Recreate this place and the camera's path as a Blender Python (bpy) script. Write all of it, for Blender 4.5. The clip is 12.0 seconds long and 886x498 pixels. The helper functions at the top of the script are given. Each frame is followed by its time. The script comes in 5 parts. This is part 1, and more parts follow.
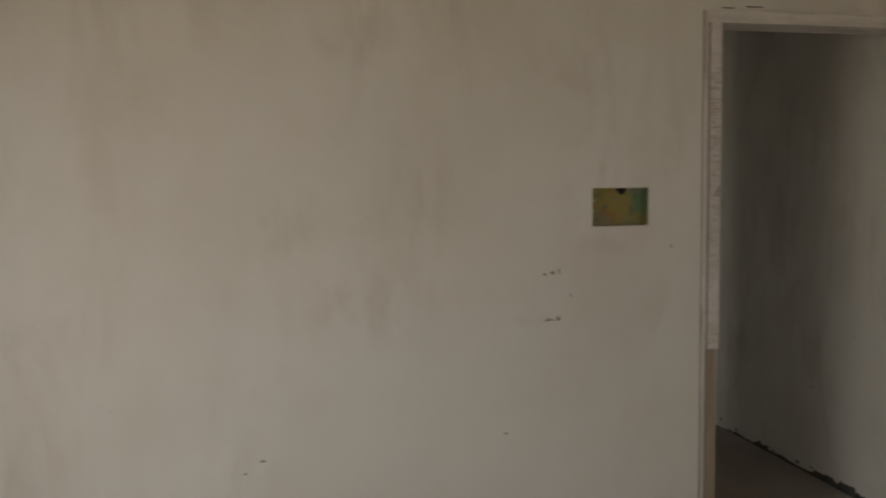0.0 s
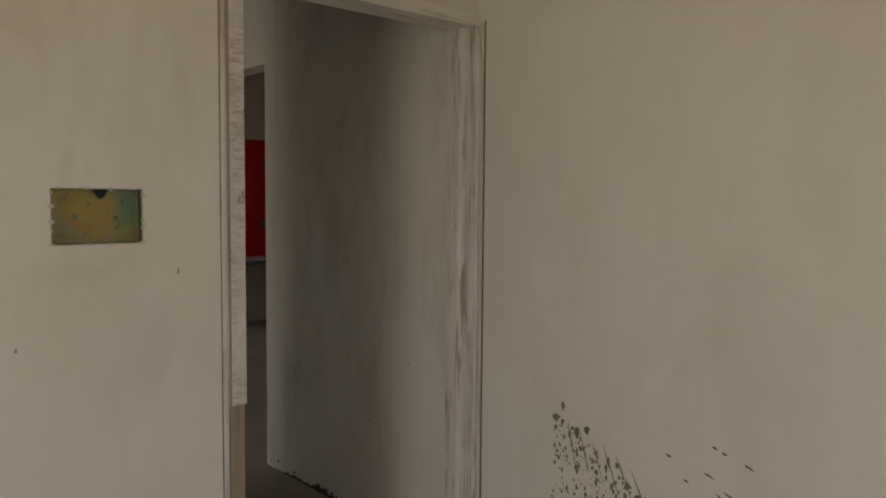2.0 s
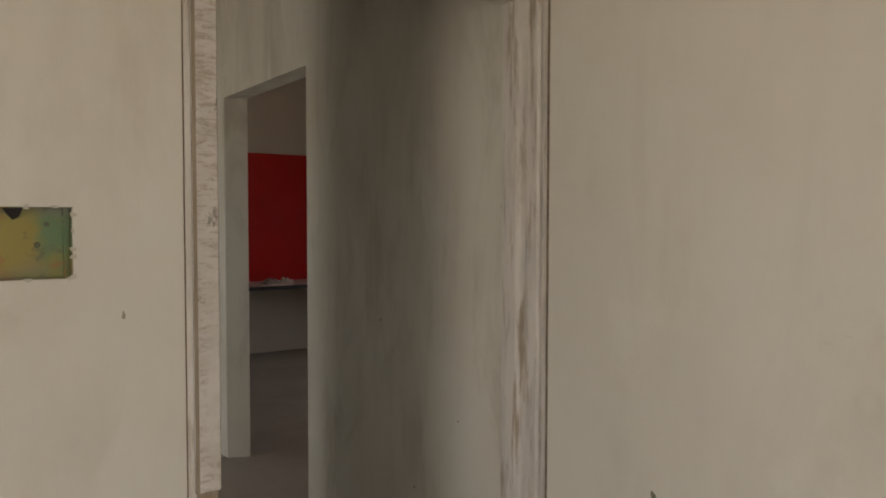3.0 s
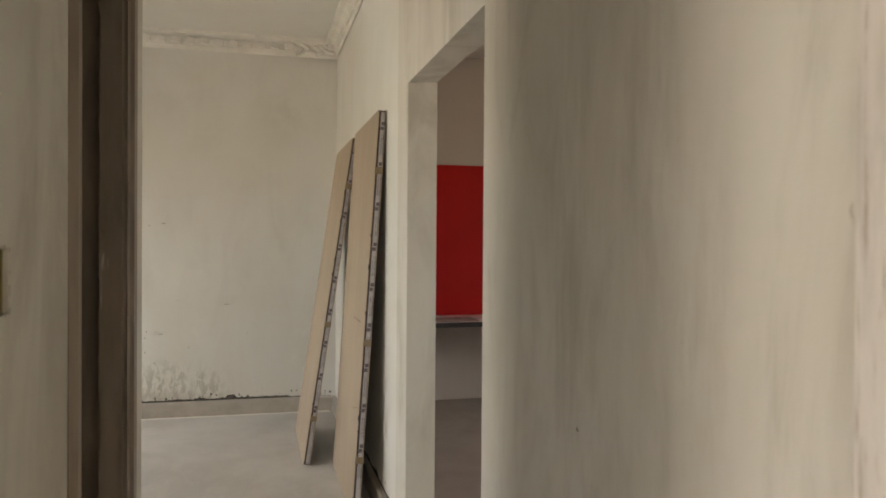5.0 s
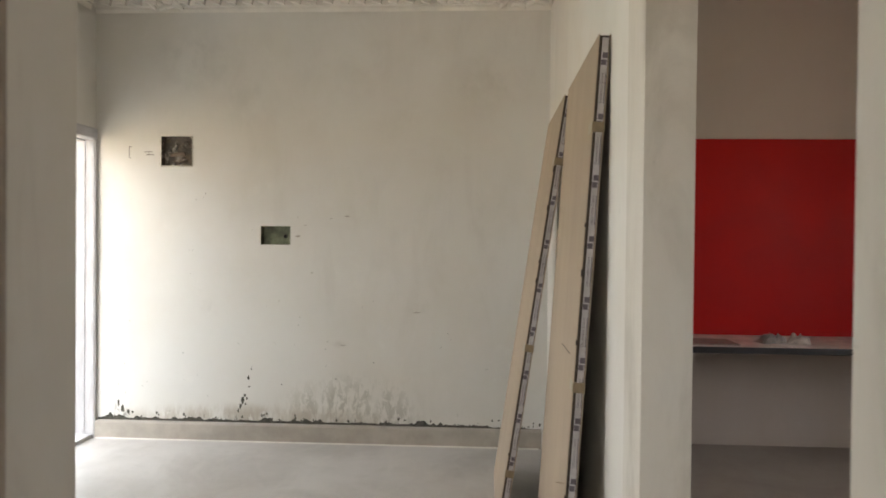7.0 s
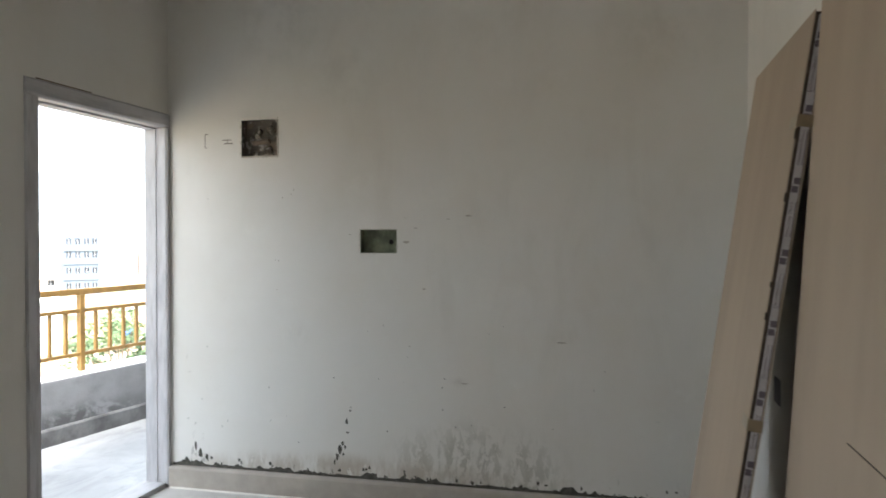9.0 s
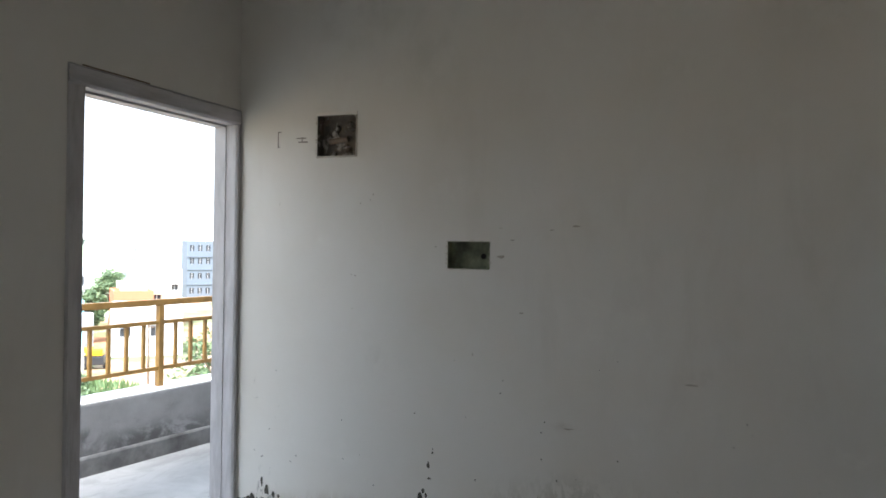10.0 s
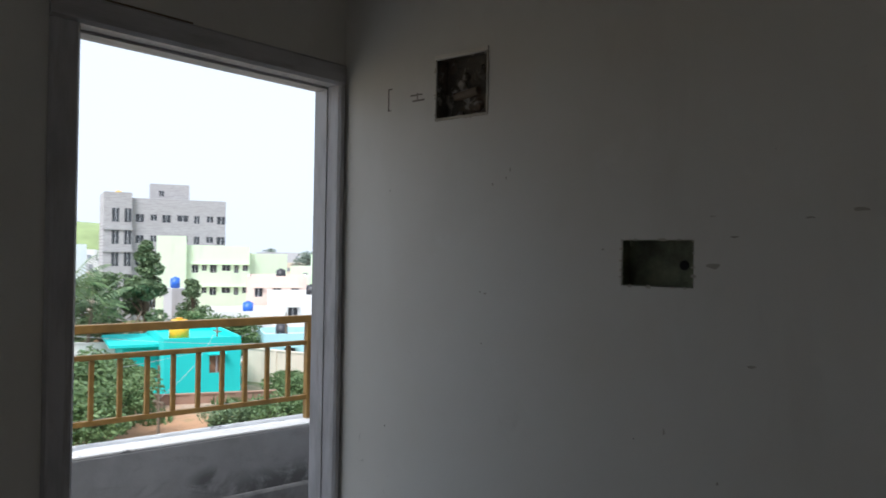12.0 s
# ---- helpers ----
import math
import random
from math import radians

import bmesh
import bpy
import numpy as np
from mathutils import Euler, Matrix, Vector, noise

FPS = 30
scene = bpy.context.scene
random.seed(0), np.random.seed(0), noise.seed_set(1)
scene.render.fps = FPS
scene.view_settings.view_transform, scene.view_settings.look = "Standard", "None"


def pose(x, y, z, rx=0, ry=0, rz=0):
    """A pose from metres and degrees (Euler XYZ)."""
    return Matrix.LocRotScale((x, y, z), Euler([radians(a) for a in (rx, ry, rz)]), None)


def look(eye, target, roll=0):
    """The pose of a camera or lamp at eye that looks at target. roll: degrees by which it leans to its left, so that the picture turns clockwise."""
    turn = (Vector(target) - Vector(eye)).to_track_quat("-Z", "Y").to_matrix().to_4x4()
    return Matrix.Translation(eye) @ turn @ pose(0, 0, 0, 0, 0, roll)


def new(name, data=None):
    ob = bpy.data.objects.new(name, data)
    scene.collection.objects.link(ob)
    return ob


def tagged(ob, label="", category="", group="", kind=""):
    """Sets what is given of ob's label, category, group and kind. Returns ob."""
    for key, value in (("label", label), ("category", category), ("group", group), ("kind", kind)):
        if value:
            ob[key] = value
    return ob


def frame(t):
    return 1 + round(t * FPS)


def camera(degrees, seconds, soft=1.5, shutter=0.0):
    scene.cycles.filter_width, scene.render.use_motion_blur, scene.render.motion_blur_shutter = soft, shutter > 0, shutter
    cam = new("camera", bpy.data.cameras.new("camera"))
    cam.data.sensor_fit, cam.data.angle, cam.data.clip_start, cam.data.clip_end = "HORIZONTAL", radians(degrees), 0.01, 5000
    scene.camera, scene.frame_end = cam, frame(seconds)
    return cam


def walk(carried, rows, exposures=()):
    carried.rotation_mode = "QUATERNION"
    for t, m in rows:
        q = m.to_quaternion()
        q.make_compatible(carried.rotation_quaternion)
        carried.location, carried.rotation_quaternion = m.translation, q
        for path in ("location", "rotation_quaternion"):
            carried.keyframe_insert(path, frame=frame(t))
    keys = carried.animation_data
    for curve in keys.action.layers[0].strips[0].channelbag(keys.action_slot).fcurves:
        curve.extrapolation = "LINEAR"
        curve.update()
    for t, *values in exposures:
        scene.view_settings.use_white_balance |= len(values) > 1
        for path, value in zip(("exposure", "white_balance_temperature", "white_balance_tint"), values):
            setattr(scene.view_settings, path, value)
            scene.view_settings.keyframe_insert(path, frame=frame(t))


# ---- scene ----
cam = camera(61.1, 12.0, 1.7, 0.3)
PATH = [
    (0.0, pose(-1.501, -2.598, 1.428, 85.81, 0.81, -11.46)),
    (0.5, pose(-1.364, -2.538, 1.431, 85.82, 0.87, -21.67)),
    (0.6, pose(-1.326, -2.526, 1.428, 86.05, 0.76, -23.42)),
    (1.0, pose(-1.207, -2.445, 1.409, 86.40, 0.57, -27.58)),
    (1.5, pose(-1.095, -2.240, 1.399, 86.50, -0.32, -35.16)),
    (2.0, pose(-0.923, -2.008, 1.420, 86.26, -0.45, -41.77)),
    (2.5, pose(-0.658, -1.827, 1.422, 86.82, 0.51, -39.43)),
    (2.7, pose(-0.568, -1.760, 1.420, 87.22, 0.27, -37.57)),
    (4.3, pose(0.180, -0.987, 1.437, 89.06, 0.28, -20.25)),
    (4.5, pose(0.252, -0.882, 1.425, 89.27, 0.28, -17.95)),
    (4.6, pose(0.280, -0.823, 1.421, 89.14, 0.25, -16.63)),
    (4.9, pose(0.334, -0.634, 1.420, 89.27, -0.18, -14.68)),
    (5.0, pose(0.353, -0.575, 1.420, 89.34, -0.42, -14.01)),
    (5.2, pose(0.397, -0.467, 1.418, 89.39, -0.46, -12.73)),
    (5.5, pose(0.466, -0.314, 1.416, 89.40, -0.45, -10.35)),
    (6.0, pose(0.568, -0.001, 1.423, 89.56, -0.38, -4.48)),
    (6.5, pose(0.577, 0.320, 1.392, 89.59, -1.00, 0.26)),
    (7.0, pose(0.589, 0.671, 1.392, 89.22, -0.57, 3.29)),
    (7.2, pose(0.608, 0.807, 1.387, 89.07, -0.23, 4.39)),
    (8.8, pose(0.430, 1.771, 1.428, 88.81, -0.19, 11.89)),
    (9.0, pose(0.418, 1.886, 1.429, 89.05, -0.01, 13.34)),
    (9.5, pose(0.406, 2.156, 1.422, 89.45, -0.31, 18.89)),
    (10.0, pose(0.298, 2.493, 1.438, 89.87, -0.90, 21.49)),
    (10.5, pose(0.248, 2.817, 1.432, 90.30, -0.36, 24.76)),
    (11.0, pose(0.198, 3.133, 1.437, 90.20, -0.12, 30.10)),
    (11.5, pose(0.094, 3.449, 1.427, 90.01, -0.88, 34.69)),
    (12.0, pose(0.036, 3.795, 1.419, 90.39, -0.95, 40.59)),
]
EXPOSURES = [
    (0.0, 1.38, 6900, 12), (0.4, 1.26, 6950, 12), (1.0, 1.42, 7050, 12), (2.7, 2.1, 7150, 12), (4.3, 2.95, 7100, 11), (5.5, 3.6, 7200, 12), (7.0, 3.46, 6750, 12), (8.8, 2.82, 6150, 10),
    (9.5, 2.42, 5950, 11), (10.5, 1.74, 5900, 11), (11.2, 1.2, 5850, 12), (12.0, 0.62, 5850, 12),
]
walk(cam, PATH, EXPOSURES)

# ---- light ----
world = bpy.data.worlds.new("overcast_sky")
scene.world = world
world.use_nodes = True
wt = world.node_tree
bg = wt.nodes["Background"]
sky = wt.nodes.new("ShaderNodeTexSky")
sky.sky_type = "NISHITA"
sky.sun_disc = False
sky.sun_elevation, sky.sun_rotation = radians(55), radians(165)
sky.air_density, sky.dust_density, sky.ozone_density = 1.0, 6.0, 1.0
haze = wt.nodes.new("ShaderNodeMix")
haze.data_type = "RGBA"
haze.inputs[0].default_value = 0.85
haze.inputs[7].default_value = (7.5, 8.05, 8.4, 1)
wt.links.new(sky.outputs[0], haze.inputs[6])
wt.links.new(haze.outputs[2], bg.inputs[0])
bg.inputs[1].default_value = 0.1

sun_data = bpy.data.lights.new("sun", "SUN")
sun_data.energy, sun_data.angle, sun_data.color = 3.3, radians(20), (1.0, 0.95, 0.88)
sun = new("sun", sun_data)
sun.matrix_world = look((0, 0, 45), (-8, 30, 0))


def window_lamp(name, at, aim, w, h, watts):
    d = bpy.data.lights.new(name, "AREA")
    d.shape, d.size, d.size_y, d.energy, d.color = "RECTANGLE", w, h, watts, (1.0, 0.99, 0.97)
    ob = new(name, d)
    ob.matrix_world = look(at, aim)
    return ob


# daylight in openings that the camera never faces; kitchen and living windows are added
window_lamp("daylight_bedroom", (-3.16, -1.6, 1.05), (0, -1.6, 0.1), 1.2, 1.9, 5.0)
window_lamp("daylight_bedroom_back", (-0.9, -4.46, 1.5), (-0.9, 0, -0.9), 1.6, 1.1, 0.9)
# kitchen window is unseen and assumed, added to light the room
window_lamp("fill_light_kitchen", (3.86, 3.6, 1.6), (0, 3.6, 1.6), 1.1, 1.0, 0.75)
# fill light for the living room; no window is known in this wall
window_lamp("fill_light_living", (-2.17, 2.17, 1.5), (0, 2.17, 1.5), 0.8, 1.1, 2.0)

# ---- materials ----


class Nodes:
    """Short hand for one procedural material."""

    def __init__(self, name, rough=0.8, metal=0.0):
        self.mat = bpy.data.materials.new(name)
        self.mat.use_nodes = True
        self.t = self.mat.node_tree
        self.p = self.t.nodes["Principled BSDF"]
        self.p.inputs["Roughness"].default_value = rough
        self.p.inputs["Metallic"].default_value = metal
        self.geo = self.t.nodes.new("ShaderNodeTexCoord").outputs["Object"]

    def put(self, value, socket):
        if isinstance(value, (int, float)):
            socket.default_value = value
        elif isinstance(value, tuple):
            socket.default_value = value if len(value) == 4 else (*value, 1)
        else:
            self.t.links.new(value, socket)

    def coord(self, scale=(1, 1, 1), turn=(0, 0, 0)):
        m = self.t.nodes.new("ShaderNodeMapping")
        m.inputs["Scale"].default_value = scale
        m.inputs["Rotation"].default_value = turn
        self.t.links.new(self.geo, m.inputs["Vector"])
        return m.outputs[0]

    def noise(self, scale, detail=4.0, rough=0.55, stretch=(1, 1, 1), warp=0.0):
        n = self.t.nodes.new("ShaderNodeTexNoise")
        n.inputs["Scale"].default_value, n.inputs["Detail"].default_value = scale, detail
        n.inputs["Roughness"].default_value, n.inputs["Distortion"].default_value = rough, warp
        self.t.links.new(self.coord(stretch), n.inputs["Vector"])
        return n.outputs["Fac"]

    def ramp(self, fac, lo, hi, a=0.0, b=1.0):
        r = self.t.nodes.new("ShaderNodeMapRange")
        r.interpolation_type = "SMOOTHSTEP"
        self.put(fac, r.inputs[0])
        for k, v in zip((1, 2, 3, 4), (lo, hi, a, b)):
            r.inputs[k].default_value = v
        return r.outputs[0]

    def mix(self, fac, a, b, blend="MIX"):
        m = self.t.nodes.new("ShaderNodeMix")
        m.data_type, m.blend_type = "RGBA", blend
        self.put(fac, m.inputs[0])
        self.put(a, m.inputs[6])
        self.put(b, m.inputs[7])
        return m.outputs[2]

    def times(self, a, b):
        m = self.t.nodes.new("ShaderNodeMath")
        m.operation = "MULTIPLY"
        self.put(a, m.inputs[0])
        self.put(b, m.inputs[1])
        return m.outputs[0]

    def bump(self, height, strength=0.2, dist=0.01):
        b = self.t.nodes.new("ShaderNodeBump")
        b.inputs["Strength"].default_value, b.inputs["Distance"].default_value = strength, dist
        self.put(height, b.inputs["Height"])
        self.t.links.new(b.outputs[0], self.p.inputs["Normal"])

    def zone(self, centre, radii, soft=0.8):
        """1 inside an ellipsoid round a place, fading to 0 at its edge."""
        m = self.t.nodes.new("ShaderNodeMapping")
        m.inputs["Scale"].default_value = [1 / k for k in radii]
        m.inputs["Location"].default_value = [-c / k for c, k in zip(centre, radii)]
        self.t.links.new(self.geo, m.inputs["Vector"])
        d = self.t.nodes.new("ShaderNodeVectorMath")
        d.operation = "LENGTH"
        self.t.links.new(m.outputs[0], d.inputs[0])
        return self.ramp(d.outputs["Value"], 1.0 - soft, 1.0, 1.0, 0.0)

    def done(self, colour, rough=None):
        self.put(colour, self.p.inputs["Base Color"])
        if rough is not None:
            self.put(rough, self.p.inputs["Roughness"])
        return self.mat


def plaster(name, base, warm, dark, streaks=0.35, blots=0.3, marks=0.25, spread=0.42, rubs=(), damp=()):
    """Rubbed wall putty: large warm clouds, downward streaks, scuffs and trowel relief."""
    n = Nodes(name, 0.72)
    cloud = n.ramp(n.noise(0.9, 5, 0.6), 0.35, 0.7)
    c = n.mix(n.times(cloud, blots), base, warm)
    run = n.ramp(n.noise(4.2, 6, 0.65, (1, 1, 0.3), 0.7), 0.44, 0.72)
    patch = n.ramp(n.noise(0.8, 3, 0.5, (1, 1, 0.7)), spread, spread + 0.2)
    c = n.mix(n.times(n.times(run, patch), streaks), c, dark)
    scuff = n.ramp(n.noise(13, 6, 0.7, (1, 1, 0.8), 1.0), 0.66, 0.74)
    spot = n.ramp(n.noise(1.7, 3, 0.5), 0.52, 0.64)
    c = n.mix(n.times(n.times(scuff, spot), marks), c, tuple(v * 0.55 for v in dark))
    pale = n.ramp(n.noise(3.2, 6, 0.65), 0.58, 0.75)
    c = n.mix(n.times(pale, 0.28), c, tuple(min(0.9, v * 1.13) for v in base))
    for k, (centre, radii, tint, amount, scale, tall) in enumerate(rubs):      # rubbed smudges and broad darker patches at their places
        hatch = n.ramp(n.noise(scale, 6, 0.65, (1, 1, tall), 0.1), 0.36, 0.72)
        c = n.mix(n.times(n.times(n.zone(centre, radii, 0.95), hatch), 0.62 * amount), c, tint)
    for centre, radii, tint, amount, scale, cut in damp:                        # flaked and speckled damp
        fleck = n.ramp(n.noise(scale, 8, 0.75, (1, 1, 0.45), 0.4), cut, cut + 0.05)
        edge = n.ramp(n.noise(7, 6, 0.7, (1, 1, 0.3)), 0.35, 0.6)
        c = n.mix(n.times(n.times(n.zone(centre, radii, 0.6), n.times(fleck, edge)), amount), c, tint)
    grain = n.noise(90, 5, 0.6)
    trowel = n.noise(6, 5, 0.6, (1, 1, 0.5))
    n.bump(n.mix(0.5, grain, trowel), 0.16, 0.006)
    return n.done(c, n.ramp(trowel, 0.3, 0.7, 0.62, 0.85))


def worn_paint(name, coat, under, cut=0.60, soft=0.06, grain="z"):
    """Old paint worn off along a timber's grain."""
    n = Nodes(name, 0.6)

    def along(k):
        return {"x": (k, 1, 1), "y": (1, k, 1), "z": (1, 1, k)}[grain]

    wear = n.ramp(n.noise(30, 7, 0.7, along(0.09), 0.15), cut - soft, cut + soft)
    zone = n.ramp(n.noise(3.5, 4, 0.6, along(0.35)), 0.33, 0.6, 0.15, 1.0)
    grey = n.mix(n.ramp(n.noise(22, 5, 0.6, along(0.2)), 0.4, 0.7), coat, tuple(v * 0.8 for v in coat))
    c = n.mix(n.times(wear, zone), grey, under)
    n.bump(n.mix(0.4, n.noise(60, 4, 0.6, along(0.08)), wear), 0.3, 0.004)
    return n.done(c)


def plain(name, colour, rough=0.7, metal=0.0, vary=0.15, scale=6.0, relief=0.1, grain=60.0, stretch=(1, 1, 1)):
    n = Nodes(name, rough, metal)
    f = n.ramp(n.noise(scale, 5, 0.6, stretch), 0.3, 0.7)
    g = n.ramp(n.noise(scale * 7, 4, 0.6, stretch), 0.3, 0.7)
    c = n.mix(n.times(f, 1.0), tuple(v * (1 - vary) for v in colour), tuple(min(0.95, v * (1 + vary)) for v in colour))
    c = n.mix(n.times(g, 0.5 * vary), c, tuple(v * 0.6 for v in colour))
    n.bump(n.noise(grain, 4, 0.6, stretch), relief, 0.004)
    return n.done(c)


M_BED = plaster("bedroom_putty", (0.63, 0.605, 0.56), (0.54, 0.49, 0.42), (0.41, 0.35, 0.29), 0.55, 0.6, 0.5, 0.42, [
    ((-1.06, 0, 1.42), (0.22, 0.3, 0.36), (0.43, 0.36, 0.29), 0.75, 15, 0.22), ((-1.55, 0, 1.32), (0.22, 0.3, 0.22), (0.44, 0.37, 0.30), 0.6, 11, 0.4),
    ((-1.25, 0, 1.05), (0.5, 0.3, 0.22), (0.43, 0.37, 0.31), 0.65, 12, 0.45), ((-0.08, 0, 1.72), (0.09, 0.3, 0.5), (0.45, 0.38, 0.30), 0.6, 13, 0.15),
    ((-1.33, 0, 1.96), (0.12, 0.3, 0.1), (0.42, 0.34, 0.24), 0.6, 9, 0.8), ((-0.34, 0, 1.23), (0.17, 0.3, 0.06), (0.45, 0.37, 0.31), 0.6, 12, 0.7),
    ((-2.0, 0, 1.5), (0.35, 0.3, 0.6), (0.50, 0.44, 0.37), 0.5, 7, 0.3), ((-0.63, 0, 0.97), (0.12, 0.3, 0.05), (0.42, 0.37, 0.30), 0.6, 18, 0.8)])
M_BED_SIDE = plaster("bedroom_side_putty", (0.64, 0.615, 0.57), (0.56, 0.515, 0.45), (0.46, 0.41, 0.36), 0.22, 0.5, 0.4, 0.42, [
    ((1.036, -0.50, 1.30), (0.3, 0.12, 0.5), (0.50, 0.45, 0.36), 0.55, 9, 0.25), ((1.036, -1.0, 1.22), (0.3, 0.14, 0.10), (0.42, 0.38, 0.31), 0.6, 16, 0.7),
    ((1.036, -0.95, 1.05), (0.3, 0.10, 0.16), (0.45, 0.40, 0.34), 0.5, 14, 0.6)])
M_HALL = plaster("hall_putty", (0.62, 0.595, 0.545), (0.53, 0.48, 0.40), (0.33, 0.30, 0.25), 0.50, 0.55, 0.6, 0.28, [
    ((1.0, 0.90, 1.55), (0.3, 0.22, 0.75), (0.33, 0.30, 0.215), 0.8, 13, 0.16), ((1.0, 0.60, 1.60), (0.3, 0.20, 0.55), (0.36, 0.33, 0.26), 0.75, 15, 0.2),
    ((1.0, 0.42, 1.30), (0.3, 0.16, 0.45), (0.38, 0.34, 0.28), 0.65, 17, 0.22), ((1.0, 0.72, 1.05), (0.3, 0.30, 0.35), (0.40, 0.365, 0.30), 0.6, 12, 0.3)])
M_LIVING = plaster("living_putty", (0.69, 0.675, 0.635), (0.60, 0.56, 0.49), (0.50, 0.47, 0.42), 0.26, 0.5, 0.6)
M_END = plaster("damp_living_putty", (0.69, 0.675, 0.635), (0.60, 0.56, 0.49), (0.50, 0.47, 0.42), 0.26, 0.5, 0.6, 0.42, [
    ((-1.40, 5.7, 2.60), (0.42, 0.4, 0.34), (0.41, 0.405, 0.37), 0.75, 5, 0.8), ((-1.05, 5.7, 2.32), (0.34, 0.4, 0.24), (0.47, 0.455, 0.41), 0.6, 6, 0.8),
    # two broad darker patches on the upper part of the wall come first
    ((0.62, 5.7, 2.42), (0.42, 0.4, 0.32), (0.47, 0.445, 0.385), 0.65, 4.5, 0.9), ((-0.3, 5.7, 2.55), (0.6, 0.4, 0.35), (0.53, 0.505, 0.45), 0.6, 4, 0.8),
    ((-0.35, 5.7, 1.54), (0.22, 0.4, 0.16), (0.52, 0.49, 0.43), 0.5, 8, 0.8), ((0.15, 5.7, 0.92), (0.16, 0.4, 0.06), (0.46, 0.43, 0.38), 0.6, 12, 0.8),
    ((-0.39, 5.7, 0.67), (0.09, 0.4, 0.035), (0.42, 0.39, 0.34), 0.7, 14, 0.9), ((-1.3, 5.7, 0.9), (0.10, 0.4, 0.09), (0.47, 0.45, 0.41), 0.6, 12, 0.8)],
    [((-0.30, 5.7, 0.16), (0.62, 0.4, 0.36), (0.40, 0.385, 0.33), 0.85, 26, 0.47), ((-1.0, 5.7, 0.12), (1.25, 0.4, 0.16), (0.45, 0.40, 0.335), 0.95, 9, 0.36),
     ((-1.0, 5.7, 0.10), (1.3, 0.4, 0.17), (0.12, 0.115, 0.10), 0.85, 34, 0.60), ((-1.93, 5.7, 0.20), (0.10, 0.4, 0.14), (0.09, 0.085, 0.075), 0.9, 30, 0.54),
     ((0.55, 5.7, 0.12), (0.55, 0.4, 0.14), (0.16, 0.15, 0.13), 0.8, 30, 0.58)])
M_KITCHEN = plaster("kitchen_plaster", (0.50, 0.44, 0.40), (0.45, 0.385, 0.335), (0.42, 0.36, 0.30), 0.2, 0.4, 0.2)
M_CEIL = plaster("ceiling_putty", (0.71, 0.69, 0.64), (0.63, 0.60, 0.53), (0.55, 0.52, 0.46), 0.05, 0.4, 0.1)
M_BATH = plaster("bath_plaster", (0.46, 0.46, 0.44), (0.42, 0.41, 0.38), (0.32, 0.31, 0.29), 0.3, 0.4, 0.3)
M_OUT = plaster("outer_cement", (0.34, 0.34, 0.345), (0.28, 0.28, 0.275), (0.17, 0.17, 0.17), 0.6, 0.6, 0.6)
M_CORNICE = plain("cornice_plaster", (0.74, 0.71, 0.65), 0.7, 0, 0.08, 5, 0.15, 40)
M_FRAME_A = worn_paint("white_frame_paint", (0.63, 0.59, 0.56), (0.33, 0.265, 0.205), 0.57, 0.06)
M_FRAME_A_HEAD = worn_paint("white_head_paint", (0.62, 0.58, 0.53), (0.30, 0.235, 0.175), 0.63, 0.07, "x")
M_FRAME_RAW = worn_paint("raw_frame_wood", (0.30, 0.24, 0.18), (0.20, 0.15, 0.11), 0.55, 0.1)
M_FRAME_BROWN = worn_paint("brown_frame_wood", (0.27, 0.215, 0.165), (0.52, 0.46, 0.40), 0.65, 0.03)
M_FRAME_BAL = worn_paint("grey_primer_frame", (0.50, 0.49, 0.50), (0.34, 0.32, 0.31), 0.60, 0.1)
M_FRAME_BAL_HEAD = worn_paint("grey_primer_head", (0.50, 0.49, 0.50), (0.34, 0.32, 0.31), 0.62, 0.1, "y")
M_BOX = Nodes("painted_steel_box", 0.45, 0.35)
_g = M_BOX.ramp(M_BOX.noise(7, 3, 0.5), 0.42, 0.60)
_o = M_BOX.ramp(M_BOX.noise(11, 4, 0.6, (1, 1, 1), 0.6), 0.52, 0.62)
_r = M_BOX.ramp(M_BOX.noise(26, 5, 0.65), 0.56, 0.68)
M_BOX.bump(M_BOX.noise(45, 4), 0.25, 0.003)
_c = M_BOX.mix(M_BOX.times(_o, 0.8), M_BOX.mix(_g, (0.12, 0.19, 0.10), (0.26, 0.21, 0.06)), (0.27, 0.145, 0.055))
_c = M_BOX.mix(M_BOX.times(M_BOX.ramp(M_BOX.noise(5, 3, 0.5), 0.5, 0.66), 0.8), _c, (0.19, 0.18, 0.15))
M_BOX = M_BOX.done(M_BOX.mix(M_BOX.times(_r, 0.7), _c, (0.11, 0.10, 0.07)))
M_CAVITY = Nodes("rough_cavity_mortar", 0.9)
_a = M_CAVITY.ramp(M_CAVITY.noise(14, 6, 0.7, (1, 1, 1), 0.6), 0.52, 0.60)
_b = M_CAVITY.ramp(M_CAVITY.noise(9, 4, 0.6), 0.5, 0.6)
M_CAVITY.bump(M_CAVITY.noise(30, 6, 0.7), 0.8, 0.02)
M_CAVITY = M_CAVITY.done(M_CAVITY.mix(_a, M_CAVITY.mix(_b, (0.13, 0.115, 0.095), (0.22, 0.175, 0.135)), (0.46, 0.43, 0.38)))
M_HOLE = plain("hole_black_paint", (0.012, 0.010, 0.010), 0.9, 0, 0.2, 20)
M_BOX_DEEP = plain("dull_green_steel", (0.15, 0.165, 0.105), 0.6, 0.1, 0.55, 11, 0.3, 50)
M_DARK = plain("black_mould", (0.085, 0.080, 0.066), 0.95, 0, 0.45, 30, 0.4, 90)
M_MUD = plain("dried_mud", (0.17, 0.155, 0.115), 0.95, 0, 0.5, 25, 0.5, 80)
